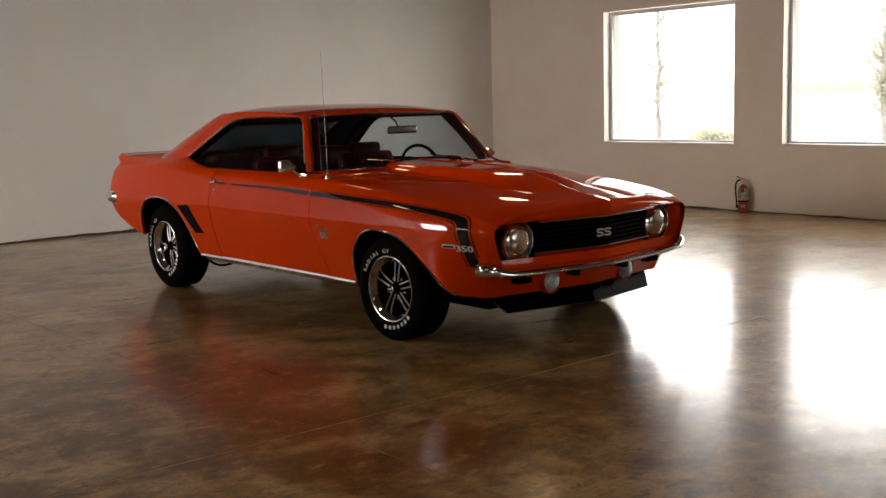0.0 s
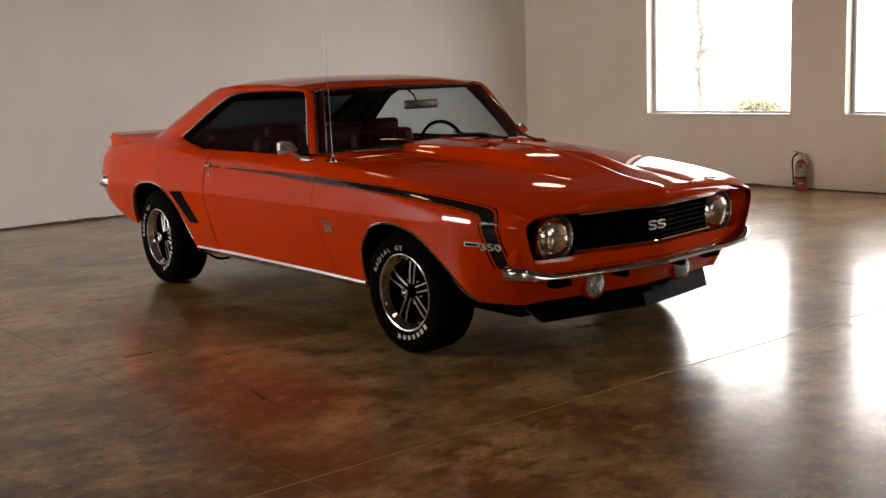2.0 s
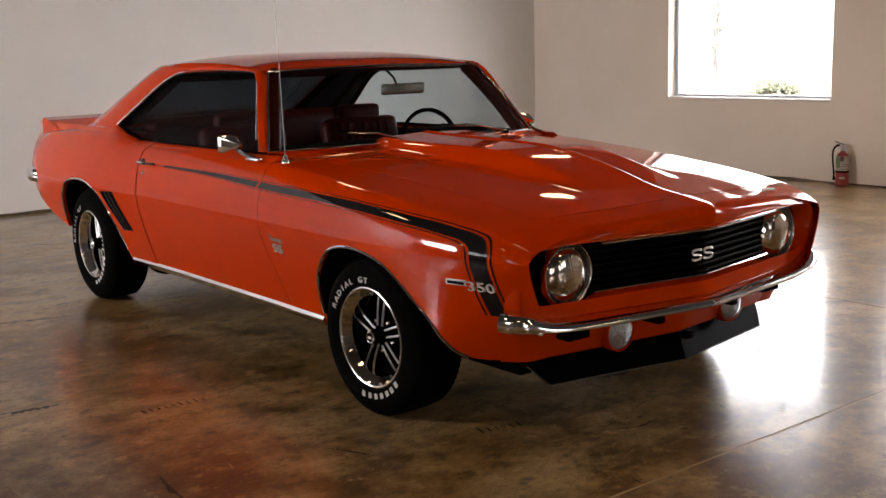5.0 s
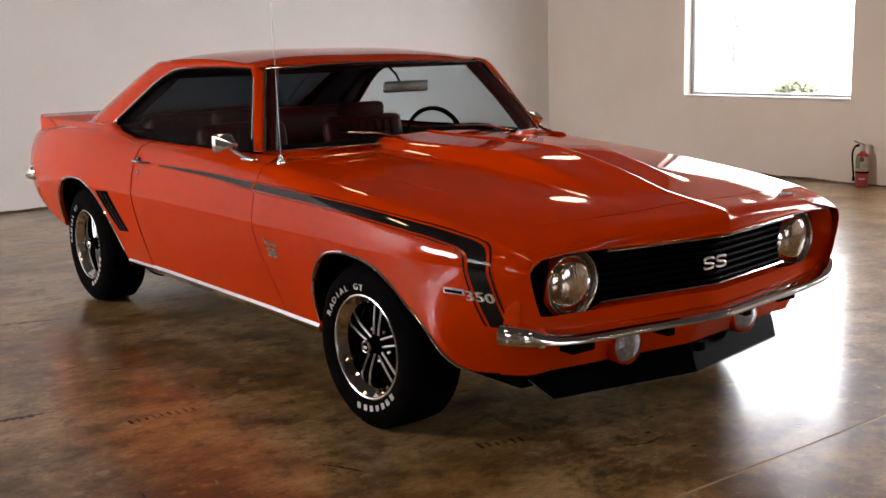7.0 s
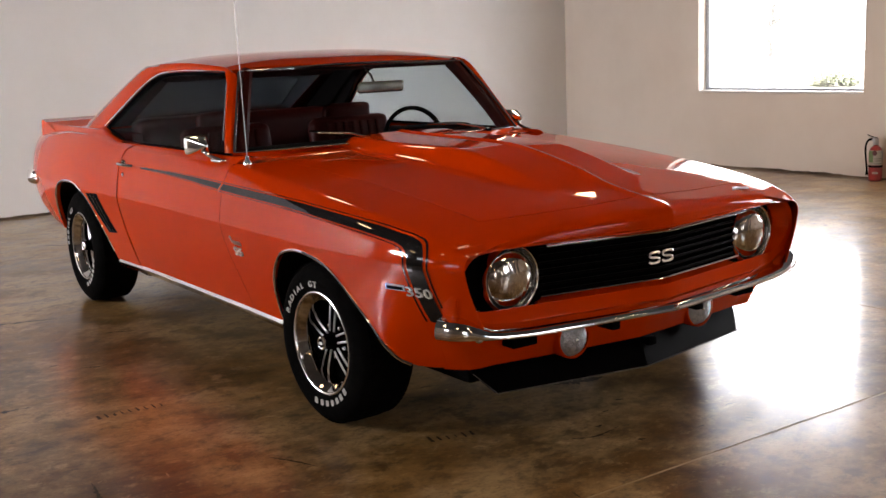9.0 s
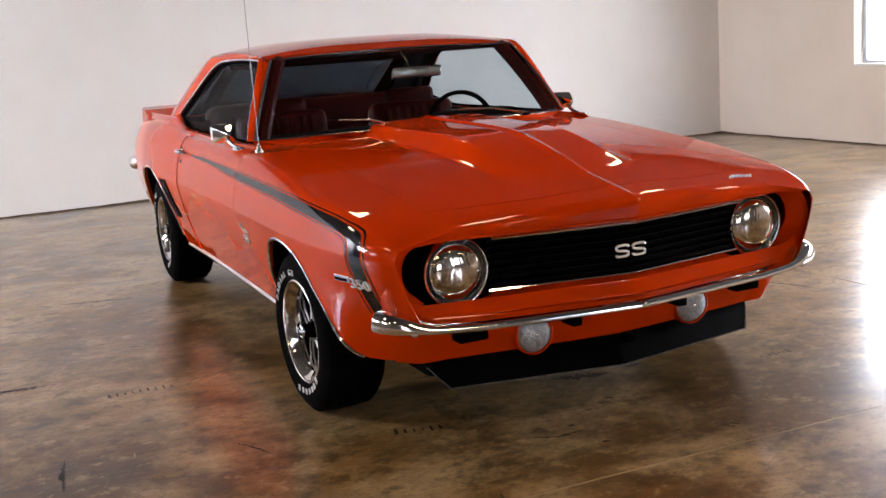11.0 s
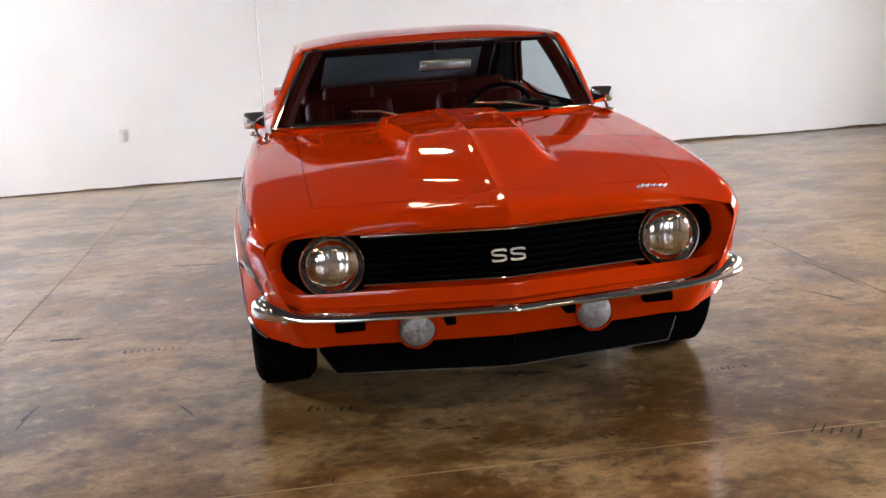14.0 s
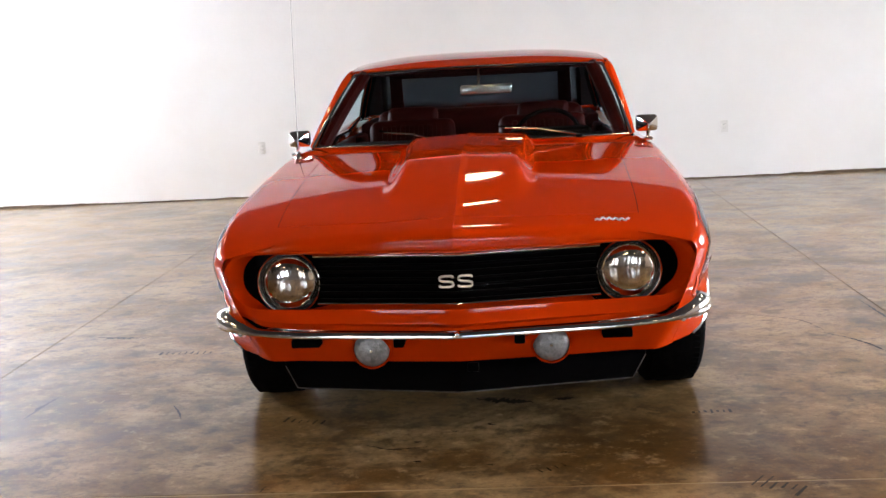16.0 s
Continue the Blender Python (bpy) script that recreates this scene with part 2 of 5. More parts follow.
def box(x0, x1, y0, y1, z0, z1, bevel=0.0, seg=2):
    bm = bmesh.new()
    bmesh.ops.create_cube(bm, size=1, matrix=Matrix.Translation(((x0 + x1) / 2, (y0 + y1) / 2, (z0 + z1) / 2)) @ Matrix.Diagonal((x1 - x0, y1 - y0, z1 - z0, 1)))
    if bevel:
        bmesh.ops.bevel(bm, geom=list(bm.edges), offset=bevel, segments=seg, profile=0.5, affect="EDGES")
    return bm


def lathe(profile, n=40, axis="x", at=(0, 0, 0), arc=None):
    """A turned form: profile of (radius, height) about the axis."""
    rows = []
    a0, a1 = arc or (0, 2 * math.pi)
    for i in range(n + 1):
        a = a0 + (a1 - a0) * i / n
        c, s = math.cos(a), math.sin(a)
        row = []
        for r, h in profile:
            p = {"x": (h, r * c, r * s), "y": (r * c, h, r * s), "z": (r * c, r * s, h)}[axis]
            row.append((p[0] + at[0], p[1] + at[1], p[2] + at[2]))
        rows.append(row)
    return sheet(rows)


def spline(pts):
    """A smooth curve y(x) through points, with no overshoot."""
    xs, ys = [p[0] for p in pts], [p[1] for p in pts]
    d = [(ys[i + 1] - ys[i]) / (xs[i + 1] - xs[i]) for i in range(len(xs) - 1)]
    m = [d[0]] + [0 if d[i - 1] * d[i] <= 0 else 2 * d[i - 1] * d[i] / (d[i - 1] + d[i]) for i in range(1, len(d))] + [d[-1]]

    def f(x):
        if x <= xs[0]:
            return ys[0]
        if x >= xs[-1]:
            return ys[-1]
        i = max(k for k in range(len(xs) - 1) if xs[k] <= x)
        h = xs[i + 1] - xs[i]
        t = (x - xs[i]) / h
        return (2 * t ** 3 - 3 * t * t + 1) * ys[i] + (t ** 3 - 2 * t * t + t) * h * m[i] + (3 * t * t - 2 * t ** 3) * ys[i + 1] + (t ** 3 - t * t) * h * m[i + 1]
    return f


def path(pts, n):
    """n + 1 points evenly along a smooth curve through the given ones."""
    p = [Vector(q) for q in pts]
    p = [2 * p[0] - p[1]] + p + [2 * p[-1] - p[-2]]
    dense = []
    for i in range(1, len(p) - 2):
        for k in range(12):
            t = k / 12
            dense.append(0.5 * (2 * p[i] + (p[i + 1] - p[i - 1]) * t + (2 * p[i - 1] - 5 * p[i] + 4 * p[i + 1] - p[i + 2]) * t * t + (3 * p[i] - p[i - 1] - 3 * p[i + 1] + p[i + 2]) * t ** 3))
    dense.append(p[-2])
    s = [0.0]
    for a, b in zip(dense, dense[1:]):
        s.append(s[-1] + (b - a).length)
    out = []
    for k in range(n + 1):
        u, i = s[-1] * k / n, 0
        while i < len(s) - 2 and s[i + 1] < u:
            i += 1
        out.append(dense[i].lerp(dense[i + 1], (u - s[i]) / max(1e-9, s[i + 1] - s[i])))
    return out


def tube(pts, r, n=8, flat=1.0, closed=False, up=(0, 0, 1)):
    """A rod along points; flat squeezes it along up."""
    pts = [Vector(p) for p in pts]
    rows, up = [], Vector(up)
    for i, p in enumerate(pts):
        a = pts[i - 1] if (i or closed) else p
        b = pts[(i + 1) % len(pts)] if (i < len(pts) - 1 or closed) else p
        d = (b - a).normalized()
        side = d.cross(up)
        side = side.normalized() if side.length > 1e-4 else d.orthogonal().normalized()
        nn = side.cross(d).normalized()
        rr = r[i] if isinstance(r, (list, tuple)) else r
        rows.append([tuple(p + rr * (math.cos(2 * math.pi * k / n) * side + flat * math.sin(2 * math.pi * k / n) * nn)) for k in range(n + 1)])
    if closed:
        rows.append(rows[0])
        return sheet(rows)
    v, f = sheet(rows)
    m = n + 1
    f += [tuple(range(m - 1)), tuple(range(len(v) - m, len(v) - 1))]
    return v, f


# ---- the hall ----
def slab(name, x0, x1, y0, y1, z0, z1, mat, label="", category="", bevel=0.0):
    ob = part(name, box(x0, x1, y0, y1, z0, z1, bevel), mat, None)
    return tagged(ob, label, category, "", "structure")


def wall_with_windows(name, face, out, centres, label, along="y", mat=WALL, sill=SILL, head=HEAD):
    """A wall from boxes butted round its openings; face: its inner plane, out: its outer one."""
    lo, hi = min(face, out), max(face, out)
    start, end = (Y_FRONT, Y_BACK) if along == "y" else (X_LEFT - WALL_T, X_RIGHT + WALL_T)
    bm = bmesh.new()

    def add(u0, u1, z0, z1):
        mid, size = ((lo + hi) / 2, (u0 + u1) / 2), (hi - lo, u1 - u0)
        if along == "x":
            mid, size = mid[::-1], size[::-1]
        bmesh.ops.create_cube(bm, size=1, matrix=Matrix.Translation((*mid, (z0 + z1) / 2)) @ Matrix.Diagonal((*size, z1 - z0, 1)))

    u = start
    for c in sorted(centres):
        add(u, c - WIN_W / 2, 0.012, Z_CEIL)
        add(c - WIN_W / 2, c + WIN_W / 2, 0.012, sill)
        add(c - WIN_W / 2, c + WIN_W / 2, head, Z_CEIL)
        u = c + WIN_W / 2
    add(u, end, 0.012, Z_CEIL)
    return tagged(part(name, bm, mat, None), label, "wall", "", "structure")


wall_with_windows("wall_right", X_RIGHT, X_RIGHT + WALL_T, WINDOWS_RIGHT, "off-white drywall wall with backlit shade in its colour and large square windows", mat=WALL_SHADED)
wall_with_windows("wall_left", X_LEFT, X_LEFT - WALL_T, UNSEEN_WINDOWS_LEFT, "unseen dark grey wall with assumed high windows", mat=WALL_UNSEEN, sill=HIGH_SILL, head=HIGH_HEAD)
slab("wall_back", X_LEFT - WALL_T, X_RIGHT + WALL_T, Y_BACK, Y_BACK + WALL_T, 0.012, Z_CEIL, WALL, "plain off-white drywall wall with a ragged lower edge", "wall")
wall_with_windows("wall_front", Y_FRONT, Y_FRONT - WALL_T, UNSEEN_WINDOWS_FRONT, "unseen dark grey wall with assumed windows", "x", WALL_UNSEEN)
slab("ceiling", X_LEFT - WALL_T, X_RIGHT + WALL_T, Y_FRONT - WALL_T, Y_BACK + WALL_T, Z_CEIL, Z_CEIL + 0.2, CEIL, "dark painted ceiling with round lamps", "ceiling")


def ragged_foot(name, start, end, along, seed):
    """The unfinished lower edge of a wall: a thin dark strip with an uneven top."""
    rnd = random.Random(seed)
    n, h, rows = 420, 0.014, []
    for k in range(n + 1):
        h = min(0.026, max(0.007, h + rnd.uniform(-0.004, 0.004)))
        u, d = start + (end - start) * k / n, 0.004 + rnd.uniform(0, 0.003)
        face = [(-d, -0.01), (-d, h), (0.03, h + 0.001)]
        rows.append([(u, Y_BACK + a, z) if along == "x" else (X_RIGHT + a, u, z) for a, z in face])
    tagged(make(name, *sheet(rows), GAP), "ragged brown gap at the foot of the wall", "trim", "", "structure")


ragged_foot("baseboard", X_LEFT, X_RIGHT, "x", 3)
ragged_foot("baseboard_right", Y_FRONT, Y_BACK, "y", 4)
floor = slab("floor", X_LEFT - 0.3, X_RIGHT + 0.3, Y_FRONT - 0.3, Y_BACK + 0.3, -0.30, -0.0015, JOINT, "brown stained glossy concrete floor with sawn joints", "floor")
JX, JY, PITCH = (-2.115, 1.945), -2.46, 4.07
xs = [X_LEFT - 0.2, JX[0] - PITCH, JX[0], JX[1], JX[1] + PITCH, X_RIGHT + 0.2]
ys = [Y_FRONT - 0.2, JY - PITCH, JY, Y_BACK + 0.2]
for i in range(len(xs) - 1):
    for j in range(len(ys) - 1):
        part("floor_panel", box(xs[i] + 0.004, xs[i + 1] - 0.004, ys[j] + 0.006, ys[j + 1] - 0.006, -0.12, 0.0), FLOOR, floor)


for y in ys[1:-1]:
    part("joint_strip", box(X_LEFT - 0.2, X_RIGHT + 0.2, y - 0.0058, y + 0.0058, -0.05, -0.0008), FILLER, floor, "pale filler in a floor joint")


def window_unit(name, x_in, side, yc, turn=0, sill=SILL, head=HEAD, label="large square fixed window in a slim frame greyed for backlight"):
    """A fixed pane in a slim frame, coloured grey as if backlit, with a white sill, set into the wall."""
    w = thing(name, label, "window", "windows of the hall", "structure", (x_in + side * 0.135, yc, sill))
    if turn:
        w.matrix_basis = pose(yc, x_in + side * 0.135, sill, 0, 0, turn)
    h, t = head - sill, 0.045
    for nm, q in (("frame_bar", (-0.03, 0.03, -WIN_W / 2, -WIN_W / 2 + t, 0, h)), ("frame_bar", (-0.03, 0.03, WIN_W / 2 - t, WIN_W / 2, 0, h)),
                  ("frame_bar", (-0.03, 0.03, -WIN_W / 2 + t, WIN_W / 2 - t, h - t, h)), ("frame_bar", (-0.03, 0.03, -WIN_W / 2 + t, WIN_W / 2 - t, 0, t))):
        part(nm, box(*q, 0.006), FRAME_BACKLIT, w)
    pane = part("pane", box(-0.004, 0.004, -WIN_W / 2 + t, WIN_W / 2 - t, t, h - t), PANE, w)
    pane.visible_shadow = False
    inner = sorted((-side * 0.14, -side * 0.03))
    part("window_sill", box(inner[0], inner[1], -WIN_W / 2 + 0.002, WIN_W / 2 - 0.002, 0.002, 0.022, 0.005), PLATE, w, "white painted sill")
    return w


for k, yc in enumerate(WINDOWS_RIGHT):
    window_unit("window_%d" % (k + 1), X_RIGHT, 1, yc)
# assumed windows round the added left lamps
for k, yc in enumerate(UNSEEN_WINDOWS_LEFT):
    window_unit("window_%d" % (k + 4), X_LEFT, -1, yc, 0, HIGH_SILL, HIGH_HEAD, "assumed low wide window high in the unseen left wall")
# assumed windows behind the camera, for the front fill and chrome reflections
for k, xc in enumerate(UNSEEN_WINDOWS_FRONT):
    window_unit("window_%d" % (k + 7), Y_FRONT, -1, xc, 90)
# ---- the car: x to its left side, y to its rear, front axle at y = -1.356 ----
car = thing("car", "orange two-door muscle coupe with black side stripe parked on the floor", "car")
AXLE_F, AXLE_R, Z_MID = -1.356, 1.362, 0.655

peak_z = spline([(-2.12, 0.690), (-2.06, 0.715), (-1.95, 0.748), (-1.75, 0.782), (-1.4, 0.822), (-1.0, 0.858), (-0.6, 0.884), (0.0, 0.888), (0.5, 0.886), (0.75, 0.896), (1.0, 0.918), (1.25, 0.932), (1.6, 0.93), (2.0, 0.912), (2.3, 0.89)])
peak_x = spline([(-2.12, 0.755), (-2.06, 0.775), (-1.9, 0.792), (-1.5, 0.808), (-1.0, 0.812), (-0.6, 0.812), (0.0, 0.815), (0.6, 0.812), (1.0, 0.805), (1.5, 0.80), (2.0, 0.785), (2.33, 0.745)])
wide = spline([(-2.12, 0.782), (-2.08, 0.812), (-2.0, 0.842), (-1.85, 0.872), (-1.6, 0.898), (-1.3, 0.910), (-0.9, 0.908), (-0.5, 0.902), (0.3, 0.902), (0.8, 0.912), (1.2, 0.928), (1.5, 0.926), (1.9, 0.908), (2.2, 0.880), (2.33, 0.852)])
centre_z = spline([(-2.19, 0.758), (-2.10, 0.773), (-2.0, 0.789), (-1.74, 0.829), (-1.4, 0.866), (-1.0, 0.890), (-0.6, 0.908), (-0.4, 0.915), (1.4, 0.945), (1.9, 0.94), (2.3, 0.905)])


def step(a, b, x):
    t = min(1.0, max(0.0, (x - a) / (b - a)))
    return t * t * (3 - 2 * t)


def flank_x(y, z):
    """Half width of the body's side at a height."""
    w, px, pz = wide(y), peak_x(y), peak_z(y)
    if z >= Z_MID:
        u = min(1.0, (z - Z_MID) / (pz - Z_MID))
        return px + (w - px) * (0.72 * math.sqrt(max(0.0, 1 - u ** 2.6)) + 0.28 * (1 - u))
    v = (Z_MID - z) / (Z_MID - 0.20)
    keep = 1 - 0.80 * step(-1.20, -1.48, y)
    return w - (0.098 * keep + 0.20 * step(-1.76, -1.98, y)) * v ** 1.45 - 0.027 * v * keep


def hood_z(x, y):
    """Height of the hood and fender tops, with the raised centre scoop and its spine."""
    ax = abs(x)
    px, pz, cz = peak_x(y), peak_z(y), centre_z(y)
    z = pz + (cz - pz) * (1 - min(1, ax / px) ** 2.4)
    back = step(-1.45, -0.65, y)
    spine = 0.009 * max(0.0, 1 - ax / 0.27) + 0.006 * max(0.0, 1 - ax / 0.024)
    w = min(1.0, ax / 0.25)
    t = (y + 1.93 - 0.11 * w) / (0.53 - 0.13 * w)
    ramp = 0.0 if t < -0.12 else 1.0 if t > 1.08 else (t + 0.12) ** 2 / 0.48 if t < 0.12 else 1 - (1.08 - t) ** 2 / 0.32 if t > 0.92 else t
    ramp *= 1.45 - 0.45 * ramp
    lift = (0.056 - 0.018 * back) * ramp * (1 - step(0.205 + 0.035 * back, 0.288 + 0.022 * back, ax))
    return z + spine + lift


def nose_y(x):
    return -2.224 + 0.136 * min(1.0, abs(x) / 0.80) ** 1.02


FRONT_ARCH = [(-1.925, 0.300), (-1.875, 0.303), (-1.83, 0.322), (-1.775, 0.380), (-1.714, 0.442), (-1.632, 0.505), (-1.548, 0.566), (-1.454, 0.608), (-1.319, 0.627), (-1.20, 0.615), (-1.115, 0.578), (-1.040, 0.505), (-1.000, 0.43), (-0.982, 0.35), (-0.975, 0.262)]
REAR_ARCH = [(0.905, 0.262), (0.925, 0.36), (0.965, 0.475), (1.03, 0.575), (1.12, 0.642), (1.24, 0.676), (1.37, 0.682), (1.49, 0.668), (1.59, 0.628), (1.67, 0.565), (1.72, 0.49), (1.745, 0.42), (1.76, 0.372)]


def flank_columns(y0, y1):
    """Lower edge of the side between two stations, with the wheel openings."""
    pts = []
    for arch in (FRONT_ARCH, REAR_ARCH):
        pts += [(p.x, p.y) for p in path([(a, b, 0) for a, b in arch], 40)]
    ys = [q for q in np.linspace(-2.12, 2.33, 110)]
    low_front = lambda y: 0.452
    low_rear = spline([(1.76, 0.372), (1.95, 0.41), (2.2, 0.50), (2.33, 0.58)])
    for y in ys:
        if y < -1.926:
            pts.append((y, low_front(y)))
        elif y > 1.761:
            pts.append((y, low_rear(y)))
        elif -0.974 < y < 0.904:
            pts.append((y, 0.262))
    lo = lambda y: low_front(y) if y < -1.926 else low_rear(y) if y > 1.761 else 0.262
    pts = [p for p in pts if y0 + 0.004 < p[0] < y1 - 0.004] + [(y0, lo(y0)), (y1, lo(y1))]
    return sorted(pts)


def lean(y, z):
    """Stations near the door's front edge run forward towards the sill."""
    w = max(0.0, 1 - abs(y + 0.615) / 0.30)
    return y - 0.085 * step(0.66, 0.30, z) * w * w * (3 - 2 * w)


def side_panel(y0, y1, top_from):
    """Skin of the side, from an inner line on top, over the shoulder, down to the lower edge and its inward flange."""
    rows = []
    for y, zb in flank_columns(y0, y1):
        px, pz = peak_x(y), peak_z(y)
        row = []
        x0, z0 = top_from(y)
        for k in range(6):
            x = x0 + (px - x0) * k / 6
            if z0 is None:
                row.append((x, y, hood_z(x, y)))
            else:
                row.append((x, y, z0 + (pz - z0) * (k / 6) ** 1.6))
        zm = max(Z_MID, zb + 0.010)
        heights = [pz - (pz - zm - 0.003) * (k / 14) ** 1.6 for k in range(15)] + [zm, zm - 0.003] + [zm - 0.003 - (zm - 0.003 - zb) * k / 14 for k in range(1, 15)]
        for z in heights:
            ys_ = lean(y, z)
            row.append((flank_x(ys_, z), ys_, z))
        xb, yb = flank_x(lean(y, zb), zb), lean(y, zb)
        row += [(xb - 0.008, yb, zb - 0.003), (xb - 0.018, yb, zb + 0.002)]
        rows.append(row)
    return sheet(rows)


HOOD_X = spline([(-2.12, 0.595), (-1.97, 0.612), (-1.4, 0.635), (-0.55, 0.66)])
BELT = lambda y: (0.768, 0.905 if y < 0.8 else 0.905 + 0.05 * step(0.8, 1.2, y))
for s in (1, -1):
    flip = (lambda q: q) if s > 0 else mirror
    make("fender", *flip(side_panel(-2.12, -0.6175, lambda y: (HOOD_X(y) + 0.0025, None))), PAINT, car, solid=0.003)
    make("door", *flip(side_panel(-0.6125, 0.6075, BELT)), PAINT, car, solid=0.003)
    make("quarter_panel", *flip(side_panel(0.6125, 2.33, BELT)), PAINT, car, solid=0.003)
    for yd, top in ((-0.615, peak_z(-0.615) - 0.002), (0.61, peak_z(0.61) - 0.002)):
        q = []
        for z in np.linspace(top, 0.275, 24):
            yy = lean(yd, z)
            q.append((flank_x(yy, z) - 0.0045, yy, z))
        make("door_gap", *flip(tube(q, 0.0042, 6)), UNDER, car, "dark gap along the door")
    # bright trim on wheel openings and sill
    for arch in (FRONT_ARCH, REAR_ARCH):
        q = [(flank_x(p.x, p.y) + 0.001, p.x, p.y) for p in path([(a, b, 0) for a, b in arch], 50)][3:-2]
        make("wheel_opening_trim", *flip(tube(q, 0.006, 6)), CHROME, car, "thin bright trim round a wheel opening")
    rows = []
    for y in np.linspace(-0.965, 0.895, 30):
        xb = flank_x(y, 0.275)
        rows.append([(xb - 0.002, y, 0.300), (xb + 0.007, y, 0.2975), (xb + 0.014, y, 0.288), (xb + 0.014, y, 0.280), (xb + 0.004, y, 0.268), (xb - 0.006, y, 0.255)])
    make("sill_trim", *flip(sheet(rows)), CHROME, car, "bright sill moulding", solid=0.002)
    rows = []
    for y in np.linspace(-0.97, 0.9, 12):
        xb = flank_x(y, 0.262) - 0.012
        rows.append([(xb + 0.006, y, 0.264), (xb + 0.002, y, 0.254), (xb - 0.03, y, 0.244), (xb - 0.10, y, 0.238), (xb - 0.30, y, 0.24)])
    make("sill", *flip(sheet(rows)), UNDER, car, solid=0.003)

# hood with scoop
# closer columns where the scoop's walls stand
fine = sorted({round(v, 4) for v in list(np.linspace(-1, 1, 41)) + [q * sgn for q in (0.006, 0.015, 0.027, 0.042, 0.325, 0.31, 0.33, 0.345, 0.36, 0.375, 0.39, 0.405, 0.42, 0.435, 0.45, 0.465) for sgn in (1, -1)]})
rows = []
for j in range(75):
    f = j / 74
    row = []
    for u in fine:
        yr, yf = -0.585 + 0.055 * u * u, -2.062 + 0.09 * u * u
        y = yr + (yf - yr) * f
        x = HOOD_X(y) * u
        row.append((x, y, hood_z(x, y)))
    rows.append(row)
rows.insert(0, [(p[0], p[1] + 0.004, p[2] - 0.035) for p in rows[0]])
rows.append([(p[0], p[1] + 0.002, p[2] - 0.02) for p in rows[-1]])
make("hood", *sheet(rows), PAINT, car, "orange hood with a raised centre scoop", sharp=24, solid=0.003)
for s in (1, -1):
    q = [(s * (HOOD_X(y) + 0.0015), y, hood_z(HOOD_X(y), y) - 0.0042) for y in np.linspace(-1.97, -0.54, 40)]
    make("hood_gap", *tube(q, 0.0040, 6), UNDER, car, "dark gap along the hood")
q = []
for u in np.linspace(-1, 1, 41):
    y = -2.0645 + 0.09 * u * u
    q.append((HOOD_X(y) * u, y, hood_z(HOOD_X(y) * u, y) - 0.0042))
make("hood_gap", *tube(q, 0.0012, 6), UNDER, car, "dark gap along the hood")
# panel between hood and grille, rolled over the lip
rows = []
for u in sorted(list(np.linspace(-1, 1, 60)) + [-0.006, 0.0, 0.006]):
    xs_ = 0.765 * u
    row = []
    yf = min(-2.067 + 0.09 * min(1.0, abs(xs_) / 0.612) ** 2, -1.977) if abs(xs_) < 0.612 else -1.977
    ny = nose_y(xs_)
    for k in range(5):
        y = yf + (ny + 0.035 - yf) * k / 4
        row.append((xs_, y, hood_z(xs_, y)))
    zl = hood_z(xs_, ny + 0.035)
    row += [(xs_, ny + 0.014, zl - 0.009), (xs_, ny + 0.003, zl - 0.022), (xs_, ny, zl - 0.036), (xs_, ny + 0.006, 0.698), (xs_, ny + 0.03, 0.694), (xs_, ny + 0.09, 0.692)]
    rows.append(row)
make("header_panel", *sheet(rows), PAINT, car, solid=0.002)


def loop(hw, z0, z1, r, n=16):
    """A rounded rectangle in x and z, with matching points for lofting."""
    out = []
    for cx, cz, a0 in ((hw - r, z1 - r, 0), (-hw + r, z1 - r, 90), (-hw + r, z0 + r, 180), (hw - r, z0 + r, 270)):
        for k in range(n + 1):
            a = radians(a0 + 90 * k / n)
            out.append((cx + r * math.cos(a), cz + r * math.sin(a)))
        nx = (-hw + r) if a0 == 0 else (hw - r)
        if a0 in (0, 180):
            for k in range(1, 24):
                out.append((cx + (nx - cx) * k / 24, z1 if a0 == 0 else z0))
    return out


def ring(hw, z0, z1, r, dy):
    dip = lambda x: 0.034 * step(0.0, 0.10, dy) * step(0.13, 0.07, abs(abs(x) - HX))
    return [(x, nose_y(x) + dy + 0.026 * step(0.60, 0.48, z), z - dip(x) * step(0.60, 0.52, z) + 0.4 * dip(x) * step(0.62, 0.68, z)) for x, z in loop(hw, z0, z1, r)]


HX, HZ, HY = 0.567, 0.588, -2.076
# body-coloured surround of the grille with its deep returns
loops = [ring(0.802, 0.440, 0.712, 0.10, 0.05), ring(0.797, 0.446, 0.708, 0.10, 0.012), ring(0.788, 0.455, 0.702, 0.10, 0.0), ring(0.779, 0.472, 0.697, 0.098, 0.001), ring(0.768, 0.502, 0.693, 0.096, 0.008), ring(0.732, 0.508, 0.690, 0.090, 0.062)]
rows = [[lp[i] for lp in loops] for i in range(len(loops[0]))]
rows.append(rows[0])
make("grille_surround", *sheet(rows), PAINT, car, solid=0.002)
# grille: black field, thin bars, bright upper and lower edge
BAR_BLACK = material("gloss_black_bar", (0.003, 0.003, 0.0032), 0.4, 0, 0, 0.2, 30, spec=0.007)
grille = make("grille", *sheet([[(x, nose_y(x) + 0.085, z) for z in (0.495, 0.60, 0.70)] for x in np.linspace(-0.735, 0.735, 41)]), BLACK, car, "black grille with thin horizontal bars", solid=0.004)
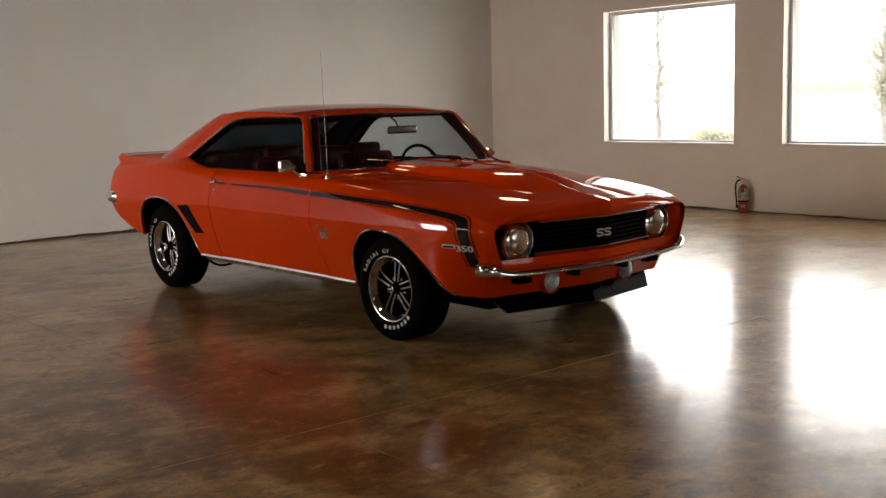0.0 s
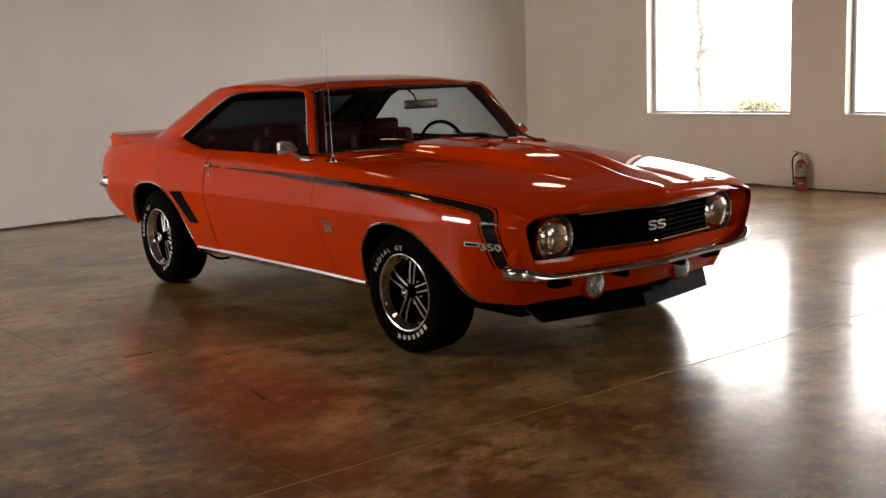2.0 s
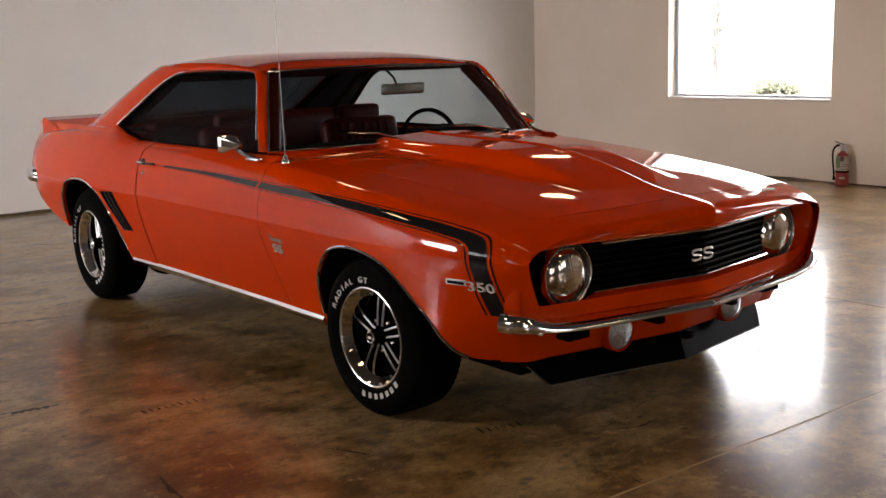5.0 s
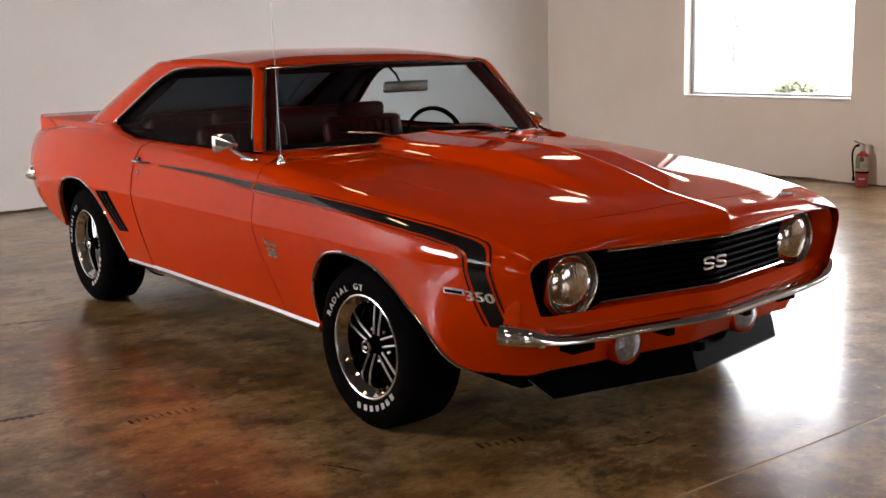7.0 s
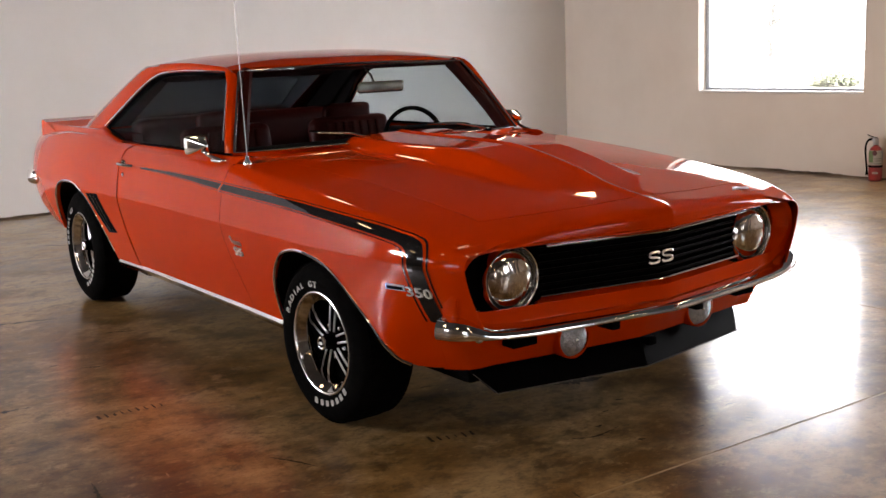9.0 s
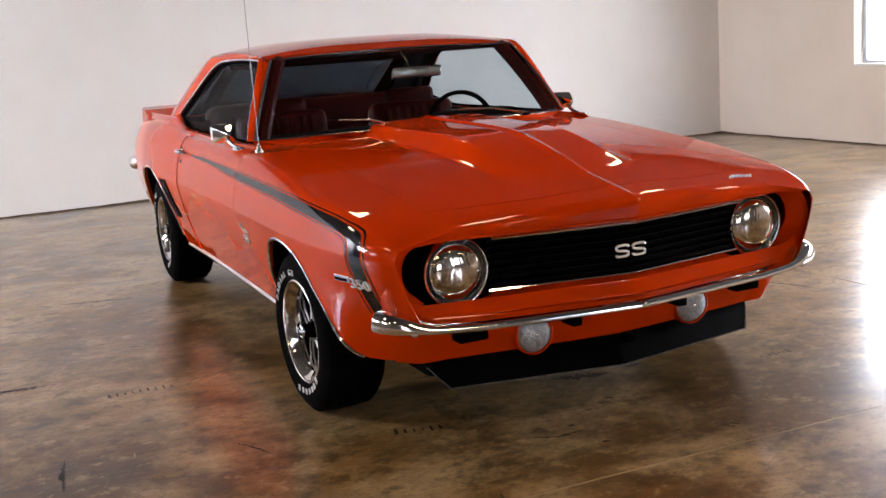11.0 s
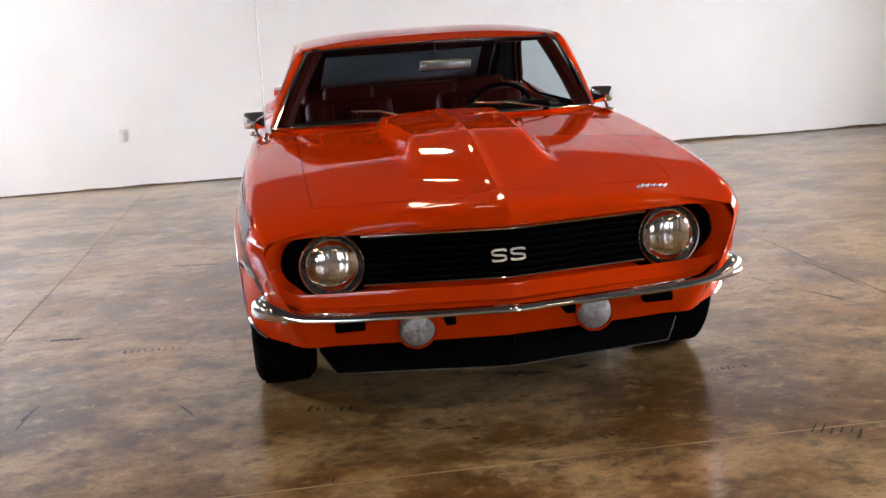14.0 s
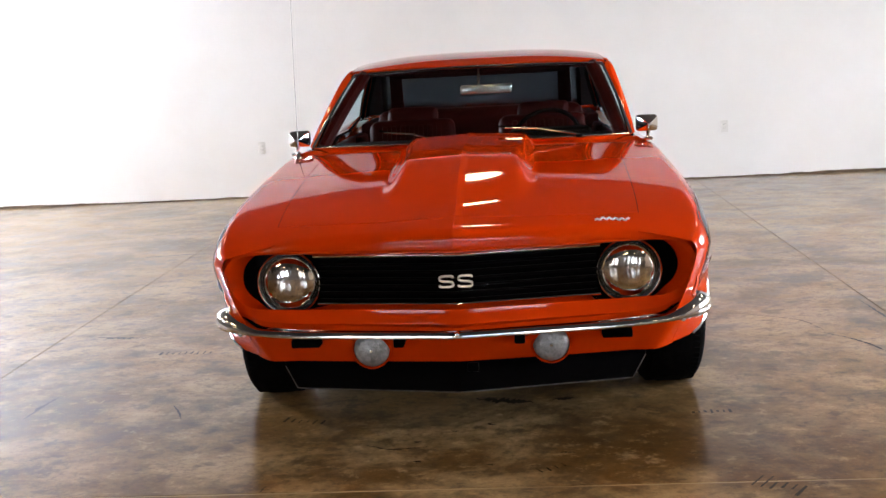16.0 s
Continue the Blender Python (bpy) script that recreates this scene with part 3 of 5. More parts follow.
for k in range(7):
    z = 0.528 + 0.0235 * k
    make("grille_bar", *tube([(x, nose_y(x) + 0.066, z) for x in np.linspace(-0.46, 0.46, 25)], 0.0055, 6, 1.0), BAR_BLACK, grille)
for z, dy in ((0.687, 0.014), (0.518, 0.050)):
    make("grille_trim", *tube([(x, nose_y(x) + dy, z) for x in np.linspace(-0.47, 0.47, 25)], 0.0045, 6), CHROME, grille, "thin bright edge of the grille")


def s_shape(cx, cz, w, h, y):
    pts = [(0.5, 0.34), (0.40, 0.5), (-0.28, 0.5), (-0.5, 0.36), (-0.5, 0.18), (-0.28, 0.04), (0.28, -0.04), (0.5, -0.18), (0.5, -0.36), (0.28, -0.5), (-0.40, -0.5), (-0.5, -0.34)]
    return path([(cx + a * w, y, cz + b * h) for a, b in pts], 40)


make("emblem", *join(tube(s_shape(-0.031, 0.592, 0.044, 0.035, nose_y(0.03) + 0.052), 0.0042, 6), tube(s_shape(0.031, 0.592, 0.044, 0.035, nose_y(0.03) + 0.052), 0.0042, 6)), EMBLEM, grille, "bright curved emblem")

# lights
GASKET = material("lamp_gasket", (0.16, 0.15, 0.14), 0.25, 0.9, 0, 0.2, 30)
SEALED = material("sealed_beam", (0.82, 0.80, 0.77), 0.10, 1.0, 0, 0.6, 16, second=(0.34, 0.27, 0.20))
sn, sl = SEALED.node_tree.nodes, SEALED.node_tree.links.new
flute, relief, place = sn.new("ShaderNodeTexWave"), sn.new("ShaderNodeBump"), sn.new("ShaderNodeTexCoord")
flute.inputs["Scale"].default_value, flute.inputs["Distortion"].default_value, flute.inputs["Detail"].default_value = 21.0, 6.0, 3.0
relief.inputs["Strength"].default_value, relief.inputs["Distance"].default_value = 0.10, 0.003
sl(place.outputs["Object"], flute.inputs["Vector"])
sl(flute.outputs["Fac"], relief.inputs["Height"])
sl(relief.outputs[0], sn["Principled BSDF"].inputs["Normal"])
for s in (1, -1):
    hl = make("headlight", *lathe([(0.1085, 0.06), (0.1085, 0.002), (0.1070, -0.004), (0.1040, -0.006), (0.1020, -0.002), (0.1010, 0.006)], 48, "y", (s * HX, HY, HZ)), CHROME, car, "round headlight in a bright ring", sharp=50)
    make("gasket", *lathe([(0.1015, 0.006), (0.0965, 0.010), (0.0930, 0.004), (0.0905, 0.010)], 48, "y", (s * HX, HY, HZ)), GASKET, hl)
    make("lens", *lathe([(0.0, -0.018), (0.02, -0.0172), (0.04, -0.0148), (0.06, -0.0105), (0.078, -0.003), (0.0905, 0.009)], 48, "y", (s * HX, HY, HZ)), SEALED, hl, "bright fluted lamp lens")

# lower valance under the bumper
levels = []
for k in range(11):
    f = min(1.0, k / 9)
    z = 0.456 + (0.293 - 0.456) * f
    inn = 0.058 * f ** 1.5
    fx = flank_x(-1.965, z)
    line = [(0, -2.120 + inn, 0), (0.20, -2.097 + inn, 0), (0.42, -2.068 + inn, 0), (0.56, -2.047 + inn, 0), (fx - 0.12, -2.032 + 0.8 * inn, 0), (fx - 0.035, -2.008 + 0.4 * inn, 0), (fx + 0.001, -1.963 + 0.1 * inn, 0), (flank_x(-1.92, z) + 0.0015, -1.915, 0)]
    drop = 0.0 if k < 10 else 0.004
    levels.append([(p.x * (1 if k < 10 else 0.965), p.y + (0 if k < 10 else 0.05 * (p.x < 0.7)), z + drop * f * step(0.55, 0.80, p.x)) for p in path(line, 48)])
half = [[lv[i] for lv in levels] for i in range(49)]
rows = [[(-x, y, z) for x, y, z in r] for r in reversed(half[1:])] + half
make("valance", *sheet(rows), PAINT, car, "orange panel under the front bumper", sharp=30)
for s in (1, -1):
    yl = -2.072
    pl = make("parking_lamp", *lathe([(0.069, 0.05), (0.069, 0.014), (0.067, 0.007), (0.063, 0.005), (0.061, 0.02)], 36, "y", (s * 0.304, yl, 0.344)), PAINT, car, "round lamp in an orange bezel")
    make("lens", *lathe([(0.0, -0.006), (0.03, -0.004), (0.052, 0.002), (0.061, 0.014)], 32, "y", (s * 0.304, yl, 0.344)), material("frosted_lens", (0.34, 0.34, 0.33), 0.12, 0.35, 0.5, 0.35, 60, 0.5, 70), pl)
    part("screw", box(s * 0.304 - 0.005, s * 0.304 + 0.005, yl - 0.010, yl, 0.339, 0.349, 0.002), DULL_CHROME, pl)
    part("bumper_slot", box(s * 0.525 - 0.05, s * 0.525 + 0.05, -2.085, -2.02, 0.362, 0.392, 0.006), BLACK, car, "dark slot under the bumper")
    part("bumper_bracket", box(s * 0.20 - 0.018, s * 0.20 + 0.018, -2.16, -2.08, 0.372, 0.41, 0.006), UNDER, car)

# slim chrome bumper wrapped round the corners
BUMP = path([(0, -2.240, 0), (0.22, -2.211, 0), (0.45, -2.179, 0), (0.62, -2.155, 0), (0.72, -2.136, 0), (0.785, -2.112, 0), (0.822, -2.078, 0), (0.840, -2.035, 0)], 44)
prof = [(0.105, 0.0180), (0.085, 0.0170), (0.070, 0.0150), (0.055, 0.0120), (0.036, 0.0070), (0.018, 0.0012), (0.009, -0.0028), (0.003, -0.0080), (0.000, -0.014), (0.000, -0.019), (0.003, -0.023), (0.010, -0.026), (0.022, -0.028), (0.05, -0.028)]
prof_end = [(0.070, 0.044), (0.050, 0.045), (0.030, 0.0420), (0.016, 0.0360), (0.006, 0.0270), (0.001, 0.0170), (-0.001, 0.0080), (-0.002, 0.000), (-0.002, -0.008), (0.000, -0.015), (0.004, -0.020), (0.011, -0.024), (0.022, -0.026), (0.04, -0.026)]
half = []
for i, p in enumerate(BUMP):
    a, b = BUMP[max(0, i - 1)], BUMP[min(len(BUMP) - 1, i + 1)]
    d = (b - a).normalized()
    n_ = Vector((-d.y, d.x, 0)) * -1
    if n_.y > 0 and n_.x <= 0:
        n_ = -n_
    if i == 0:
        n_ = Vector((0, -1, 0))
    e = step(0.66, 0.80, p.x)
    half.append([(p.x - n_.x * (q + (q2 - q) * e), p.y - n_.y * (q + (q2 - q) * e), 0.440 + 0.016 * step(0.5, 0.85, p.x) + h + (h2 - h) * e) for (q, h), (q2, h2) in zip(prof, prof_end)])
rows = [[(-x, y, z) for x, y, z in r] for r in reversed(half[1:])] + half
bumper = make("front_bumper", *sheet(rows), CHROME, car, "slim chrome front bumper", sharp=28, solid=0.003)
for x in (-0.735, -0.60, 0.0, 0.60, 0.735):
    make("bumper_bolt", *lathe([(0.0, -0.008), (0.007, -0.006), (0.010, 0.0), (0.010, 0.01)], 16, "y", (x, nose_y(x) - 0.014 - 0.012 * abs(x), 0.430)), CHROME, bumper)

# chin spoiler: two flat black blades meeting at the middle
for s in (1, -1):
    bm = bmesh.new()
    a = [(-0.001, -2.058, 0.302), (0.640, -1.925, 0.302), (0.632, -1.936, 0.262), (0.582, -1.998, 0.198), (-0.001, -2.100, 0.196)]
    v0 = [bm.verts.new((s * x, y, z)) for x, y, z in a]
    v1 = [bm.verts.new((s * x, y + 0.012, z)) for x, y, z in a]
    bm.faces.new(v0), bm.faces.new(list(reversed(v1)))
    for k in range(5):
        bm.faces.new((v0[k], v0[(k + 1) % 5], v1[(k + 1) % 5], v1[k]))
    bmesh.ops.bevel(bm, geom=list(bm.edges), offset=0.003, segments=1, affect="EDGES")
    dam = part("chin_spoiler", bm, SATIN_BLACK, car, "black sheet chin spoiler blade", sharp=20)
    # pale rod along the blade stands in for light caught on its edge
    edge = [(s * (0.004 + 0.576 * f), -2.101 + 0.102 * f - 0.002, 0.197 + 0.002 * f) for f in np.linspace(0, 1, 8)] + [(s * 0.632, -1.938, 0.262)]
    make("spoiler_edge", *tube(edge, 0.0019, 6), material("edge_highlight", (0.12, 0.115, 0.11), 0.6, 0, 0, 0.6, 20, spec=0.1), dam, "worn pale lower edge")
part("spoiler_bracket", box(0.02, 0.058, -2.088, -2.064, 0.262, 0.290, 0.003), BAR_BLACK, car, "small dark bracket on the spoiler")

# dark structure inside the skin
part("chassis", box(-0.61, 0.61, -1.88, 2.10, 0.20, 0.64, 0.03), UNDER, car, "dark underbody")
part("inner_structure", box(-0.74, 0.74, -0.95, 0.92, 0.245, 0.40, 0.02), UNDER, car)
part("bulkhead", box(-0.73, 0.73, -0.80, -0.66, 0.3, 0.84, 0.02), UNDER, car)
for s in (1, -1):
    lo, hi = sorted((s * 0.50, s * 0.70))
    part("splash_shield", box(lo, hi, -1.80, -1.785, 0.27, 0.46, 0.004), UNDER, car)
part("radiator_support", box(-0.70, 0.70, -2.0, -1.93, 0.42, 0.70, 0.01), UNDER, car)
for s in (1, -1):
    for arch, axle in ((FRONT_ARCH, AXLE_F), (REAR_ARCH, AXLE_R)):
        rows = []
        for p in path([(a, b, 0) for a, b in arch], 40):
            dy, dz = p.x - axle, p.y - 0.30
            far = max(1.0, 0.338 / math.hypot(dy, dz))
            yy, zz = axle + dy * far, 0.30 + dz * far
            rows.append([(s * x, yy, zz + 0.006) for x in (0.56, 0.70, flank_x(yy, max(zz, 0.30)) - 0.005)])
        make("wheel_well", *sheet(rows), UNDER, car, solid=0.004)

# greenhouse
roof_z = spline([(-0.20, 1.264), (-0.12, 1.284), (0.05, 1.309), (0.30, 1.326), (0.55, 1.329), (0.80, 1.320), (0.98, 1.300)])
rail_x = lambda y: 0.602 - 0.010 * max(0.0, y) ** 2
rail_z = spline([(-0.20, 1.240), (-0.10, 1.260), (0.10, 1.276), (0.35, 1.288), (0.60, 1.290), (0.80, 1.283), (0.98, 1.264)])
rows = []
for j in range(31):
    f = j / 30
    row = []
    for i in range(-20, 21):
        u = i / 20
        y0, y1 = -0.198 + 0.045 * u * u, 0.94 + 0.04 * u * u
        y = y0 + (y1 - y0) * f
        rx, rz, cz = rail_x(y), rail_z(y), roof_z(y)
        a = abs(u)
        z = rz + (cz - rz) * (1 - a ** 3.2)
        row.append((rx * u, y, z))
    rows.append(row)
rows.insert(0, [(p[0], p[1] + 0.012, p[2] - 0.018) for p in rows[0]])
make("roof", *sheet(rows), PAINT, car, "orange roof panel", solid=0.004)


def side_x(z):
    return 0.768 - 0.150 * max(0.0, (z - 0.905) / 0.345) ** 1.12


DLO_TOP = [(-0.405, 0.912), (-0.31, 1.05), (-0.205, 1.185), (-0.150, 1.236), (-0.06, 1.246), (0.30, 1.252), (0.58, 1.246), (0.72, 1.220), (0.86, 1.155), (1.02, 1.060), (1.175, 0.972)]
OUT_TOP = [(-0.448, 0.915), (-0.36, 1.03), (-0.262, 1.150), (-0.175, 1.243), (-0.06, 1.266), (0.30, 1.2865), (0.60, 1.290), (0.80, 1.283), (0.98, 1.264), (1.32, 1.135), (1.76, 0.955)]
top_a = path([(y, z, 0) for y, z in DLO_TOP], 60)
top_b = path([(y, z, 0) for y, z in OUT_TOP], 60)
def out_x(y, z):
    if y < -0.12:
        return side_x(z) + 0.002
    if y < 0.98:
        return rail_x(y)
    return 0.592 + 0.070 * (y - 0.98) / 0.76
for s in (1, -1):
    flip = (lambda q: q) if s > 0 else mirror
    rows = []
    for a, b in zip(top_a, top_b):
        row = []
        xa, xb = side_x(a.y), out_x(b.x, b.y)
        for k in range(9):
            f = k / 8
            bulge = 0.020 * math.sin(math.pi * f) * step(0.6, 1.0, b.x) + 0.006 * math.sin(math.pi * f)
            row.append((xa + (xb - xa) * f ** 1.4 + bulge, a.x + (b.x - a.x) * f, a.y + (b.y - a.y) * f + 0.3 * bulge))
        row.insert(0, (xa - 0.02, a.x, a.y))
        if b.x < -0.16:
            f = min(1.0, max(0.0, (b.y - 0.914) / 0.329))
            px_, py_ = 0.755 - 0.166 * f, -0.472 + 0.292 * f
            row += [((row[-1][0] + px_) / 2 + 0.004, (row[-1][1] + py_) / 2 - 0.006, b.y + 0.002), (px_, py_, b.y - 0.002)]
        else:
            row += [(row[-1][0] - 0.002, row[-1][1], row[-1][2] - 0.001), (row[-1][0] - 0.006, row[-1][1], row[-1][2] - 0.004)]
        rows.append(row)
    make("pillar_frame", *flip(sheet(rows)), PAINT, car, "orange roof pillars and window surround", solid=0.003)
    make("pillar_lining", *flip(sheet([[(p[0] - 0.030, p[1], p[2] - 0.012) for p in r] for r in rows[18:]])), DASH, car, solid=0.003)
    # lower rear pillar blending into the quarter
    rows = []
    low = path([(1.175, 0.972, 0), (1.10, 0.945, 0), (0.98, 0.905, 0), (0.86, 0.897, 0)], 10)
    for i, a in enumerate(low):
        f = i / 10
        x1 = peak_x(1.1) - 0.004
        rows.append([(side_x(a.y) - 0.01, a.x, a.y), (side_x(a.y) + 0.004, a.x + 0.004, a.y), ((side_x(a.y) + x1) / 2 + 0.006, a.x + 0.03, (a.y + peak_z(a.x)) / 2 + 0.004), (x1, a.x + 0.03, peak_z(a.x + 0.03) - 0.002)])
    make("quarter_corner", *flip(sheet(rows)), PAINT, car, solid=0.003)
    rows = []
    for k in range(-1, 23):
        f = min(1.0, max(0.0, k / 20))
        y = 1.175 + 0.585 * f + (-0.02 if k < 0 else 0.02 * max(0, k - 20))
        swell = 0.026 * math.sin(math.pi * f)
        xi, zi = side_x(0.972) + (0.6638 - side_x(0.972)) * f ** 1.4 + swell - 0.002, 0.972 - 0.017 * f + 0.3 * swell - 0.001
        row = [(xi - 0.006, y, zi + 0.004)]
        for q in range(9):
            g = q / 8
            row.append((xi + (peak_x(y) - xi) * g, y, zi + (peak_z(y) - zi) * (1 - (1 - g) ** 2.4)))
        rows.append(row)
    make("quarter_top", *flip(sheet(rows)), PAINT, car)
    # side glass
    glass_rows = []
    for a in top_a:
        zb = 0.893 if a.x < 0.82 else 0.893 + (a.x - 0.82) / 0.36 * 0.075
        glass_rows.append([(side_x(zb + (a.y - zb) * k / 8) - 0.014, a.x, zb + (a.y - zb) * k / 8) for k in range(9)])
    g = make("side_window", *flip(sheet(glass_rows)), SIDE_GLASS, car, "tinted side window")
    g.visible_shadow = False
    edge = [(side_x(p.y) + 0.003, p.x, p.y) for p in top_a[2:]]
    make("window_trim", *flip(tube(edge, 0.0055, 6)), CHROME, car, "thin bright window trim")
    make("window_seal", *flip(tube([(side_x(p.y) - 0.012, p.x + 0.008, p.y - 0.012) for p in top_a], 0.010, 6)), BLACK, car)
    make("belt_seal", *flip(tube([(0.765, y, 0.9065) for y in np.linspace(-0.40, 0.80, 16)] + [(0.757, 0.90, 0.922), (0.748, 1.03, 0.945), (0.74, 1.165, 0.968)], 0.006, 6)), BLACK, car)
    # windshield post trim
    post = path([(0.752, -0.470, 0.914), (0.690, -0.365, 1.045), (0.628, -0.255, 1.165), (0.585, -0.178, 1.243)], 16)
    make("windshield_trim", *flip(tube(post, 0.0065, 8, 0.7)), CHROME, car, "bright windshield trim")
    make("pillar_inner", *flip(tube([(p.x - 0.045, p.y + 0.03, p.z - 0.004) for p in post], 0.030, 8)), VINYL, car)

def screen(base, top, n=24, m=14, bow=0.02):
    rows = []
    for j in range(m + 1):
        f = j / m
        row = []
        for i in range(n + 1):
            u = -1 + 2 * i / n
            b, t = base(u), top(u)
            p = Vector(b).lerp(Vector(t), f)
            p.y -= bow * math.sin(math.pi * f) * 0.6
            p.z += bow * math.sin(math.pi * f)
            row.append(tuple(p))
        rows.append(row)
    return sheet(rows)


ws_base = lambda u: (0.75 * u, -0.615 + 0.155 * abs(u) ** 2.4, 0.922 - 0.008 * u * u)
ws_top = lambda u: (0.585 * u, -0.204 + 0.035 * u * u, 1.256 - 0.014 * u * u)
wsh = make("windshield", *screen(ws_base, ws_top), CAR_GLASS, car, "clear curved windshield")
wsh.visible_shadow = False
make("windshield_trim", *tube([ws_top(u) for u in np.linspace(-1, 1, 31)], 0.009, 8, 0.7), CHROME, car, "bright windshield trim")
make("windshield_trim", *tube([ws_base(u) for u in np.linspace(-1, 1, 31)], 0.007, 8, 0.7), DULL_CHROME, car)
rb = make("rear_window", *screen(lambda u: (0.645 * u, 1.60 + 0.06 * (1 - u * u), 0.935), lambda u: (0.585 * u, 0.955 + 0.03 * (1 - u * u), 1.296 - 0.032 * u * u), bow=-0.0), REAR_GLASS, car, "dark tinted rear window")
rb.visible_shadow = False
# cowl panel between hood and windshield
rows = []
for u in np.linspace(-1, 1, 49):
    b = Vector(ws_base(u))
    x = 0.655 * u
    yr = -0.585 + 0.055 * u * u
    z1 = hood_z(x, yr) - 0.0035 - 0.046 * step(0.335, 0.285, abs(x))
    rows.append([(x, yr - 0.014, z1 - 0.004), (x, yr + 0.004, z1 - 0.001), (x + (b.x - x) * 0.5, yr + (b.y - yr) * 0.5, (z1 + b.z) / 2), (b.x, b.y - 0.002, b.z - 0.004), (b.x, b.y + 0.05, b.z - 0.02)])
make("cowl", *sheet(rows), PAINT, car)
for s in (1, -1):
    rows = []
    for k in range(13):
        y = -0.622 + 0.23 * k / 12
        row = []
        for q in range(9):
            x = 0.645 + (peak_x(y) - 0.645) * q / 8
            z = hood_z(x, min(y, -0.6)) if q < 8 else peak_z(y)
            row.append((s * x, y, z + (0.904 - z) * step(-0.60, -0.49, y) * step(0.66, 0.73, x) * step(0.812, 0.775, x) - 0.0008))
        rows.append(row)
    make("cowl_corner", *sheet(rows), PAINT, car)

# rear deck, tail and ducktail spoiler
rows = []
for f in np.linspace(0, 1, 16):
    y = 1.69 + (2.30 - 1.69) * f
    rows.append([(peak_x(y) * u, y, peak_z(y) + (centre_z(y) - peak_z(y)) * (1 - u * u)) for u in np.linspace(-1, 1, 25)])
make("decklid", *sheet(rows), PAINT, car, solid=0.003)
rows = []
for u in np.linspace(-1, 1, 31):
    ye = 2.33 + 0.05 * (1 - u * u)
    rows.append([(0.73 * u, 2.30, 0.885), (0.75 * u, ye, 0.86), (0.80 * u, ye + 0.01, 0.72), (0.80 * u, ye, 0.58), (0.74 * u, ye - 0.08, 0.40)])
make("tail_panel", *sheet(rows), PAINT, car, solid=0.004)
rows = []
for u in np.linspace(-1, 1, 31):
    x, yb = 0.795 * u, 1.98 + 0.04 * (1 - u * u)
    rows.append([(x, yb, 0.925), (x, yb + 0.12, 0.958), (x * 0.995, yb + 0.235, 0.982), (x * 0.995, yb + 0.262, 0.972), (x * 0.985, yb + 0.26, 0.90), (x * 0.97, yb + 0.25, 0.87)])
rows.insert(0, [(p[0] - 0.004, p[1], min(p[2], 0.905) - 0.02) for p in rows[0]])
rows.append([(p[0] + 0.004, p[1], min(p[2], 0.905) - 0.02) for p in rows[-1]])
make("tail_spoiler", *sheet(rows), PAINT, car, "low orange ducktail spoiler", solid=0.006)
half = []
for x, y, nx, ny in ((0.0, 2.425, 0, 1), (0.4, 2.415, 0.03, 1), (0.68, 2.395, 0.10, 1), (0.78, 2.378, 0.3, 0.95), (0.835, 2.345, 0.6, 0.8), (0.868, 2.295, 0.85, 0.5), (0.882, 2.23, 1, 0.1), (0.880, 2.185, 0.95, -0.3), (0.868, 2.165, 0.6, -0.8)):
    half.append([(x + nx * 0.036 * math.cos(a), y + ny * 0.036 * math.cos(a), 0.640 + 0.044 * math.sin(a)) for a in np.linspace(-1.75, 1.75, 13)])
make("rear_bumper", *sheet([[(-x, y, z) for x, y, z in r] for r in reversed(half[1:])] + half), CHROME, car, "slim chrome rear bumper", sharp=60, solid=0.003)
# side stripe: a dark band with pinstripes that bends down behind the front edge
STRIPE_TOP = path([(0.47, 0.8160, 0), (-0.10, 0.8210, 0), (-0.60, 0.8150, 0), (-1.22, 0.7990, 0), (-1.70, 0.7700, 0), (-1.90, 0.7480, 0)], 150) + path([(-1.925, 0.7440, 0), (-1.975, 0.730, 0), (-1.998, 0.700, 0), (-2.006, 0.66, 0), (-2.030, 0.468, 0)], 16)
STRIPE_LOW = path([(0.47, 0.8115, 0), (-0.10, 0.8020, 0), (-0.60, 0.7790, 0), (-1.22, 0.7620, 0), (-1.66, 0.7330, 0), (-1.83, 0.7150, 0)], 150) + path([(-1.85, 0.7125, 0), (-1.888, 0.700, 0), (-1.905, 0.678, 0), (-1.912, 0.64, 0), (-1.938, 0.468, 0)], 16)


def on_side(p, lift):
    return (flank_x(p.x, p.y) + lift, p.x, p.y)


def band(a0, a1, b0, b1, lift, y_lo, y_hi):
    """Part of the stripe between two fractions of its width, between two stations."""
    rows = []
    for a, b in zip(STRIPE_TOP, STRIPE_LOW):
        if y_lo <= a.x <= y_hi:
            rows.append([on_side(a.lerp(b, a0 + (a1 - a0) * k / 5), lift) for k in range(6)])
    return sheet(rows)


